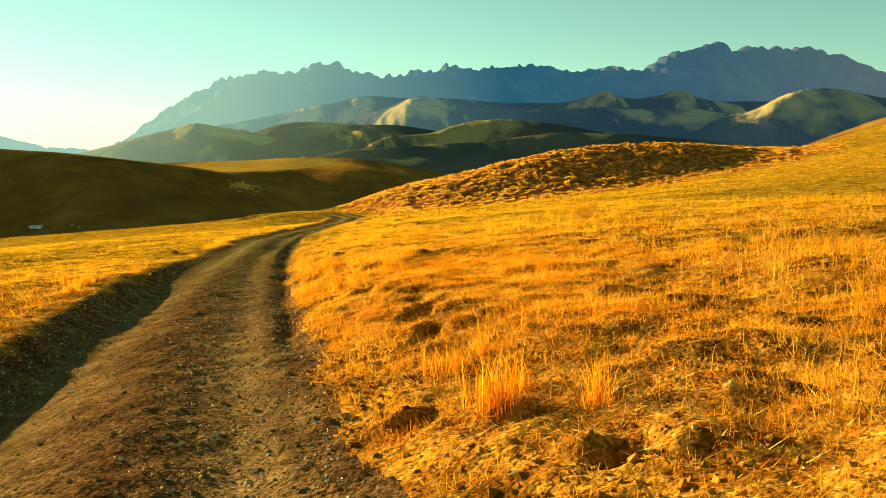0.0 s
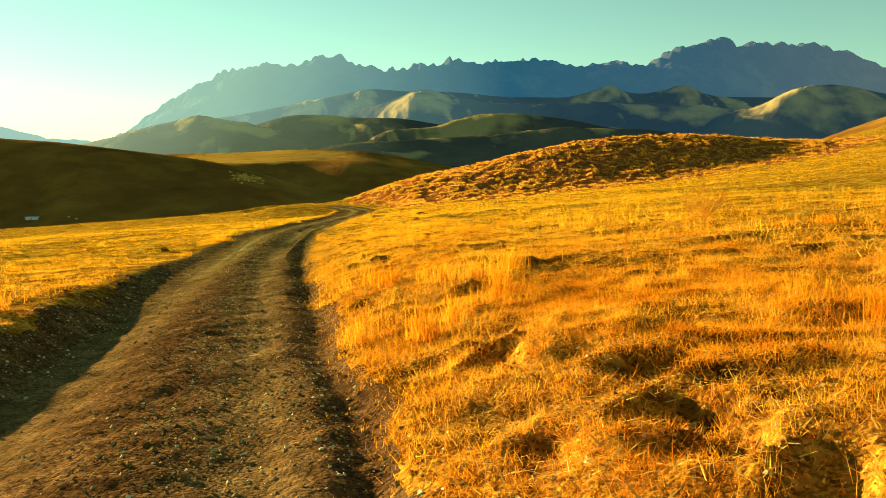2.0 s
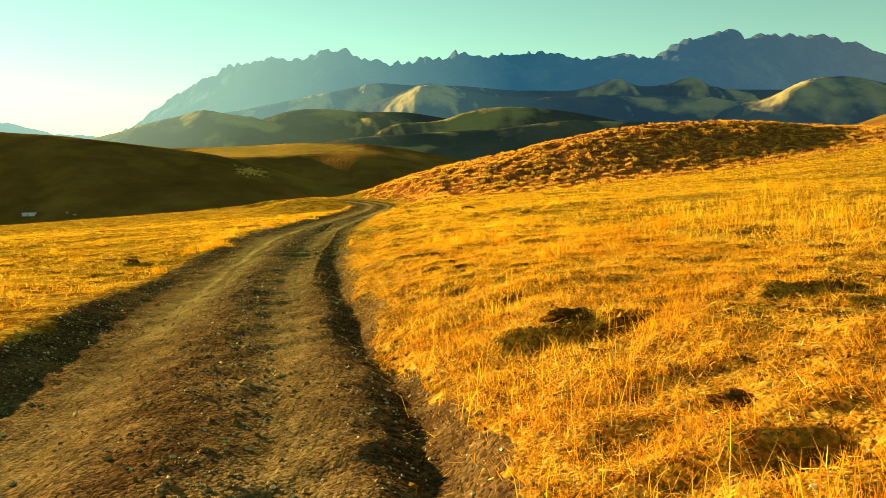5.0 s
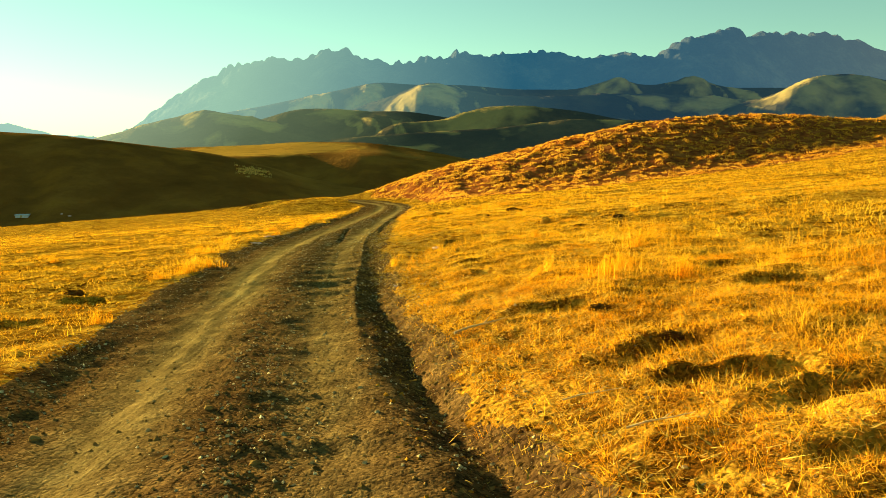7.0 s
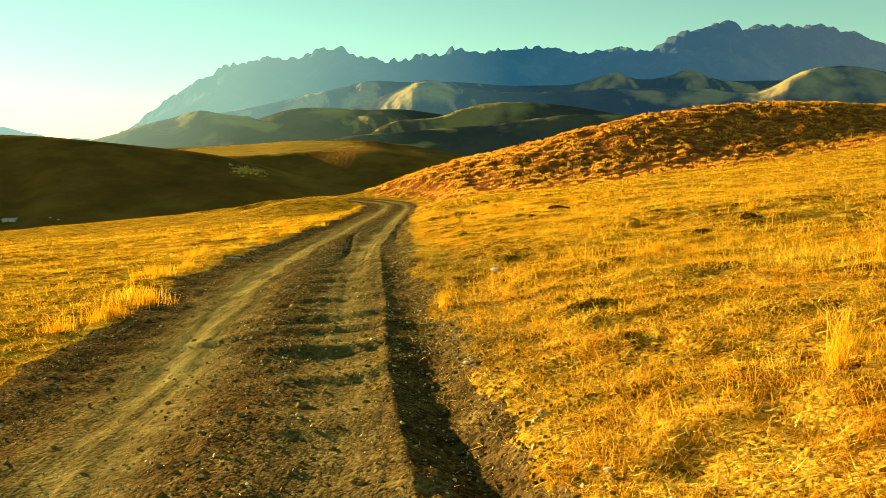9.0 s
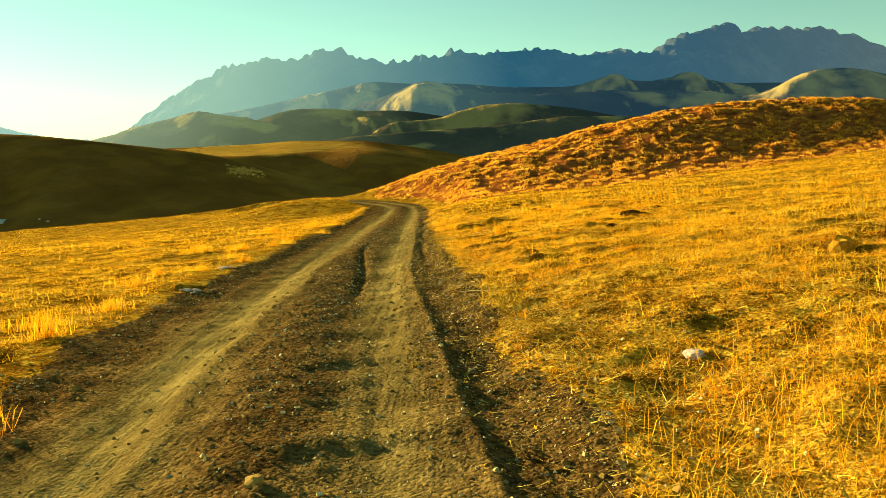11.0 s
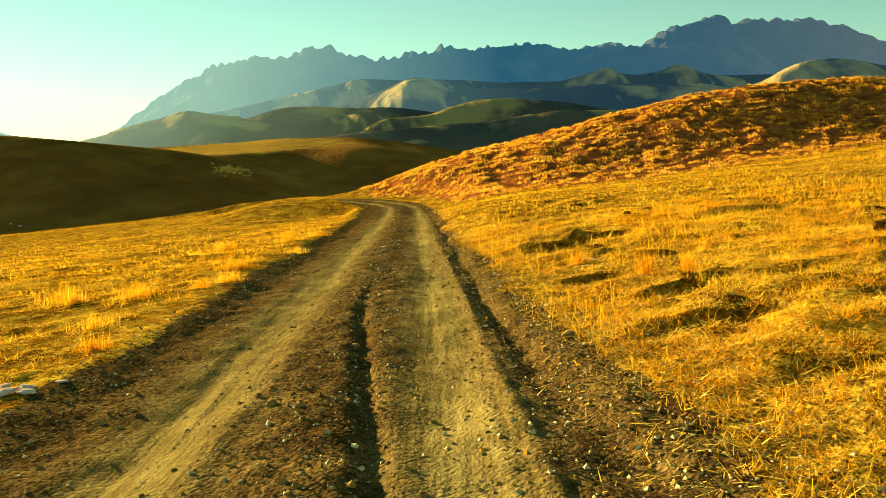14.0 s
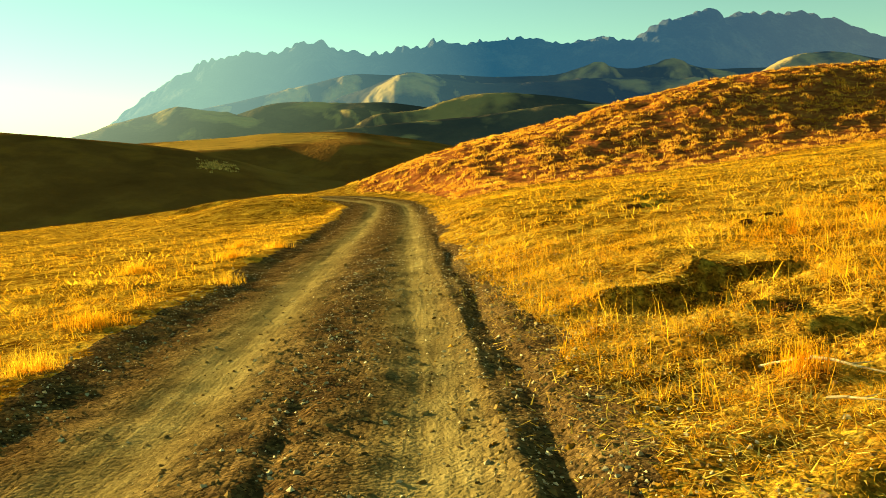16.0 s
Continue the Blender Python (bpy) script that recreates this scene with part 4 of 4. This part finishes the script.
def stick(x, y, length, thick, turn, label):
    """A bleached stick: a bent tapering tube with a side twig."""
    ob = tagged(new("stick"), label, "stick", "dry sticks on the turf")
    z = float(ground_z(x, y))
    slope = math.degrees(math.atan((float(ground_z(x + math.cos(radians(turn)) * length / 2, y + math.sin(radians(turn)) * length / 2)) - z) / (length / 2)))
    ob.matrix_basis = pose(x, y, z + 0.05, 0, -slope, turn)
    for name, pts in (("stem", [(-0.5, 0, 0), (-0.2, 0.03, 0.02), (0.15, -0.02, 0.02), (0.5, 0.04, 0)]), ("twig", [(0.05, 0, 0.02), (0.18, 0.09, 0.05), (0.26, 0.14, 0.07)])):
        bm = bmesh.new()
        rings = []
        for k, p in enumerate(pts):
            r = thick * (1 - 0.7 * k / (len(pts) - 1)) * (0.5 if name == "twig" else 1)
            rings.append([bm.verts.new((p[0] * length, p[1] * length + r * math.cos(a), p[2] * length + r * math.sin(a))) for a in np.linspace(0, 2 * math.pi, 7)[:-1]])
        for a, b in zip(rings, rings[1:]):
            for i in range(6):
                bm.faces.new((a[i], a[(i + 1) % 6], b[(i + 1) % 6], b[i]))
        bm.faces.new(rings[0][::-1])
        bm.faces.new(rings[-1])
        me = bpy.data.meshes.new(name)
        bm.to_mesh(me)
        bm.free()
        me.materials.append(MAT_WOOD)
        part(name, me, ob)
    return ob


stick(-5.83, 28.84, 0.6, 0.016, 25, "bleached stick lying across the shoulder of the track")
stick(-5.25, 25.9, 0.4, 0.007, -25, "thin bleached stalk lying on dry turf")
stick(-5.05, 25.1, 0.35, 0.007, -12, "thin bleached stalk lying on dry turf")
stick(-7.38, 53.87, 0.42, 0.011, -70, "thin bleached stalk lying on dry turf")
stick(-7.22, 53.48, 0.45, 0.012, -66, "thin bleached stalk lying on dry turf")
stick(-7.45, 52.95, 0.3, 0.010, -55, "thin bleached stalk lying on dry turf")
stick(-7.87, 42.1, 0.5, 0.008, -40, "thin bleached stalk lying on dry turf")


# lumps of bare dark soil in the turf: x, y, half-width
MOUNDS = [
    (1.58, 7.56, 0.20), (1.78, 6.21, 0.15), (2.1, 4.91, 0.16), (1.24, 3.36, 0.15), (-1.55, 13.91, 0.15), (-1.66, 20.29, 0.18),
    (-3.43, 20.99, 0.22), (-1.1, 17.79, 0.15), (-0.86, 15.74, 0.14), (-3.03, 18.34, 0.16), (-3.21, 15.64, 0.1),
    (-2.57, 30.84, 0.18), (-2.41, 29.39, 0.20), (-3.55, 52.4, 0.34), (-4.42, 27.09, 0.11), (-4.73, 28.39, 0.11), (-12.99, 34.94, 0.20),
    (-2.96, 39.9, 0.18), (-1.8, 40.85, 0.20), (-4.7, 49.56, 0.16), (-6.85, 49.39, 0.15), (-5.37, 64.94, 0.2), (-4.6, 60.39, 0.2),
    (-6.5, 56.33, 0.18), (-6.82, 54.98, 0.14), (-5.17, 59.83, 0.12)]


def mound_mesh(seed):
    bm = bmesh.new()
    bmesh.ops.create_icosphere(bm, subdivisions=4, radius=1)
    for v in bm.verts:
        p = v.co.copy()
        d = noise.noise(p * 1.6 + Vector((seed, 0, 3))) * 0.42 + noise.noise(p * 4.2 + Vector((0, seed, 5))) * 0.24 + noise.noise(p * 10 + Vector((seed, 5, 0))) * 0.10
        v.co = p * (1 + d)
        v.co.y *= 0.75
        v.co.z *= 0.34
    me = bpy.data.meshes.new("soil_mound")
    bm.to_mesh(me)
    bm.free()
    me.materials.append(MAT_SOIL)
    return me


MAT_SOIL = material("bare_dark_soil", [(0.045, 0.0161, 0.003), (0.095, 0.0357, 0.006), (0.19, 0.0723, 0.011)], 7.0, bump=1.0, bump_scale=45, spots=((0.22, 0.085, 0.012), 12, 0.5))
mound_meshes = [mound_mesh(3.7 * k) for k in range(5)]
for k, (mx, my_, half) in enumerate(MOUNDS):
    ob = tagged(new("soil_mound", mound_meshes[k % 5]), "lump of bare dark brown soil rising from dry grass", "soil mound", "soil lumps in the turf")
    ob.matrix_basis = pose(mx, my_, float(ground_z(mx, my_)) - half * 0.02, 0, 0, RNG.uniform(-25, 25)) @ Matrix.Scale(half * 0.95, 4)

# standing tufts
def tuft_mesh(n, tall, spread):
    r = np.minimum(np.abs(RNG.normal(0, spread, n)), 1.6 * spread)
    a = RNG.uniform(0, 2 * np.pi, n)
    x, y = r * np.cos(a), r * np.sin(a)
    v, f = blades(x, y, np.zeros(n), RNG.uniform(0.15, 1.0, n) * tall, RNG.uniform(0.003, 0.006, n), np.abs(RNG.normal(0.45, 0.38, n)), bent=True)
    return from_arrays("grass_tuft", v, f, MAT_GRASS, smooth=False)


TUFTS = [tuft_mesh(*spec) for spec in ((260, 0.50, 0.12), (320, 0.38, 0.18), (180, 0.58, 0.09), (380, 0.32, 0.24), (140, 0.45, 0.07))]


def put_tuft(x, y, k, scale, label):
    ob = tagged(new("grass_tuft", TUFTS[k]), label, "grass tuft", "dry grass tufts")
    ob.matrix_basis = pose(x, y, float(ground_z(x, y)), 0, 0, RNG.uniform(0, 360)) @ Matrix.Scale(scale, 4)


for tx, ty, k, sc in ((-11.55, 38.2, 3, 1.5), (-11.8, 37.4, 1, 1.3), (-12.1, 38.9, 3, 1.4), (-13.15, 42.4, 3, 1.4), (-12.6, 41.5, 1, 1.3), (-15.6, 65.0, 3, 1.6), (-15.5, 55.2, 3, 1.3), (-15.0, 54.6, 1, 1.2),
                      (-0.25, 3.9, 0, 1.0), (-0.1, 4.2, 4, 1.0), (0.3, 3.6, 2, 0.8), (-0.45, 5.2, 1, 0.9), (1.4, 3.4, 3, 1.0), (-3.0, 13.0, 1, 0.9), (-1.6, 13.6, 2, 0.9), (-1.5, 14.3, 0, 0.9),
                      (-4.2, 30.5, 3, 1.2), (-3.9, 31.2, 1, 1.2), (-3.0, 26.0, 0, 0.8), (-3.4, 30.2, 1, 1.0), (-7.0, 51.6, 2, 0.8), (-6.7, 50.6, 4, 0.9), (-6.6, 51.3, 0, 0.7), (-7.4, 53.6, 1, 0.7),
                      (-14.05, 54.9, 3, 1.1), (-13.9, 54.5, 1, 1.0), (-13.6, 52.2, 3, 1.1), (-12.85, 50.5, 1, 0.9), (-13.05, 55.9, 3, 1.0), (-13.25, 55.3, 1, 0.9), (-13.9, 66.2, 3, 1.5), (-13.3, 58.2, 3, 1.1),
                      (-12.95, 56.1, 1, 1.0), (-12.9, 62.0, 3, 1.2), (-15.4, 64.8, 3, 1.4), (-13.6, 58.4, 3, 1.2), (-15.1, 71.7, 3, 1.6), (-13.15, 48.4, 3, 0.9), (-12.8, 43.5, 3, 1.2), (-11.7, 37.2, 3, 1.2),
                      (-12.0, 36.5, 1, 1.1), (-13.5, 69.3, 3, 1.6), (-13.6, 46.4, 3, 1.2), (-11.0, 31.6, 1, 0.9), (-2.4, 12.7, 2, 1.0), (-2.3, 12.5, 4, 1.1), (-2.1, 12.9, 2, 0.9), (-2.9, 16.1, 3, 1.1),
                      (-3.2, 16.8, 1, 1.0), (-2.2, 15.3, 3, 1.1), (-1.8, 14.9, 3, 1.0), (-1.3, 15.6, 1, 1.0)):
    put_tuft(tx, ty, k, sc * (0.72 if tx < -10 else 0.95), "tall tuft of dry orange grass beside the track")
x, y = scatter(900, -12, 12, 3, 62, lambda x, y, u: 0.03 + 0.6 * tall_patch(x, y, u) * (1 - road_share(x, y)))
keep = np.array([turf(np.array([a]), np.array([b]), np.array([a - float(road_x(b))]))[0] > 0.2 for a, b in zip(x, y)], bool)
for tx, ty in zip(x[keep][:260], y[keep][:260]):
    put_tuft(float(tx), float(ty), int(RNG.integers(5)), RNG.uniform(0.5, 0.95) * (1.0 if ty < 38 else 0.75), "upright tuft of dry golden grass on the slope")


def tube(bm, a, b, ra, rb):
    """A tapering five-sided twig from a to b."""
    along = (b - a).normalized()
    side = along.orthogonal().normalized()
    turn = along.cross(side)
    rings = [[bm.verts.new(p + (side * math.cos(w) + turn * math.sin(w)) * r) for w in np.linspace(0, 2 * math.pi, 6)[:-1]] for p, r in ((a, ra), (b, rb))]
    for i in range(5):
        bm.faces.new((rings[0][i], rings[0][(i + 1) % 5], rings[1][(i + 1) % 5], rings[1][i]))
    bm.faces.new(rings[1])


def dry_weed(x, y, tall, spread, label):
    """A dead branching weed: stems fanning from one foot, side twigs, small round seed heads."""
    ob = tagged(new("dry_weed"), label, "weed")
    ob.matrix_basis = pose(x, y, float(ground_z(x, y)) - 0.01)
    heads = bmesh.new()
    for k in range(9):
        bm = bmesh.new()
        w, out = RNG.uniform(0, 2 * math.pi), RNG.uniform(0.25, 1.0) * spread
        h = tall * RNG.uniform(0.6, 1.0)
        at, r = Vector((0, 0, 0)), 0.010
        for j in range(1, 6):
            to = Vector((math.cos(w) * out * (j / 5) ** 0.8 + RNG.normal(0, 0.02), math.sin(w) * out * (j / 5) ** 0.8 + RNG.normal(0, 0.02), h * j / 5))
            tube(bm, at, to, r, r * 0.8)
            if j > 1:
                for i in range(3):
                    tip = to + Vector((RNG.normal(0, 0.10), RNG.normal(0, 0.10), RNG.uniform(0.02, 0.12)))
                    tube(bm, to, tip, 0.005, 0.003)
                    bmesh.ops.create_icosphere(heads, subdivisions=1, radius=RNG.uniform(0.012, 0.024), matrix=Matrix.Translation(tip))
            at, r = to, r * 0.8
        me = bpy.data.meshes.new("stem")
        bm.to_mesh(me)
        bm.free()
        me.materials.append(MAT_WEED)
        part("stem", me, ob)
    me = bpy.data.meshes.new("seed_heads")
    heads.to_mesh(me)
    heads.free()
    me.materials.append(MAT_WEED)
    tagged(part("seed_heads", me, ob), "small pale dry seed heads", kind="stuff")


MAT_WEED = material("dead_weed", [(0.5, 0.212, 0.025), (0.82, 0.425, 0.08)], 9.0, bump=0, translucent=0.5)
dry_weed(3.68, 23.0, 0.82, 0.55, "tall dead branching weed with pale seed heads")
stalk = tagged(new("dry_stalk"), "single upright bleached stalk in dry grass", "stalk")
stalk.matrix_basis = pose(0.25, 15.7, float(ground_z(0.25, 15.7)) - 0.01)
for name, lo, hi, r in (("stem", (0, 0, 0), (-0.01, 0.02, 0.54), 0.010), ("leaf", (0, 0, 0.3), (0.07, -0.02, 0.36), 0.003)):
    bm = bmesh.new()
    tube(bm, Vector(lo), Vector(hi), r, r * 0.5)
    me = bpy.data.meshes.new(name)
    bm.to_mesh(me)
    bm.free()
    me.materials.append(MAT_GRASS)
    part(name, me, stalk)


# ---- far small things ----
def shed(x, y, label):
    """A low white shed in the valley: walls with a door opening, a shallow roof."""
    ob = tagged(new("shed"), label, "shed")
    ob.matrix_basis = pose(x, y, float(ground_z(x, y)) - 0.05, 0, 0, 12)
    for name, lo, hi, mat in (("wall", (-1.4, -0.8, 0), (1.4, 0.8, 0.75), MAT_WHITE), ("roof", (-1.6, -1.0, 0.75), (1.6, 1.0, 0.87), MAT_TIN), ("door", (-0.35, -0.83, 0.02), (0.15, -0.79, 0.68), MAT_WOOD)):
        bm = bmesh.new()
        bmesh.ops.create_cube(bm, size=1)
        for v in bm.verts:
            v.co = Vector([a + (b - a) * (c + 0.5) for a, b, c in zip(lo, hi, v.co)])
            if name == "roof" and v.co.y < 0:
                v.co.z -= 0.12
        bmesh.ops.bevel(bm, geom=list(bm.edges), offset=0.015, segments=1, affect="EDGES")
        me = bpy.data.meshes.new(name)
        bm.to_mesh(me)
        bm.free()
        me.materials.append(mat)
        part(name, me, ob)
    return ob


MAT_WHITE = material("whitewashed_wall", [(0.62, 0.60, 0.55), (0.78, 0.76, 0.70)], 3.0, bump=0.2)
MAT_TIN = material("pale_tin_roof", [(0.55, 0.56, 0.55), (0.72, 0.72, 0.70)], 5.0, rough=0.45, bump=0.1)
shed(-110.9, 207.5, "low whitewashed shed standing in the shaded valley")
put_stone("boulder", pale[0], -98.3, 205.5, 0.4, "small pale boulder in the shaded valley", "boulder", "pale valley boulders")
put_stone("boulder", pale[1], -100.5, 206.0, 0.3, "small pale boulder in the shaded valley", "boulder", "pale valley boulders")

# scrub added on a spur of the shaded hill, coloured pale as a sunlit patch
n = 70
x, y = -67.5 + RNG.normal(0, 2.6, n), 260 + RNG.normal(0, 3.5, n)
x, y = np.repeat(x, 16) + RNG.normal(0, 0.35, n * 16), np.repeat(y, 16) + RNG.normal(0, 0.35, n * 16)
k = len(x)
scrub = blades(x, y, ground_z(x, y), RNG.uniform(0.3, 0.9, k), RNG.uniform(0.12, 0.3, k), np.abs(RNG.normal(0.5, 0.4, k)))
MAT_LIT_PATCH = material("lit_patch_scrub", [(0.66, 0.38, 0.07), (0.92, 0.58, 0.14)], 0.4, bump=0, translucent=0.4, island=0.4)
tagged(new("lit_patch_scrub", from_arrays("lit_patch_scrub", *scrub, MAT_LIT_PATCH, smooth=False)), "added scrub coloured pale as a sunlit patch on the shaded hillside", "scrub", kind="stuff")
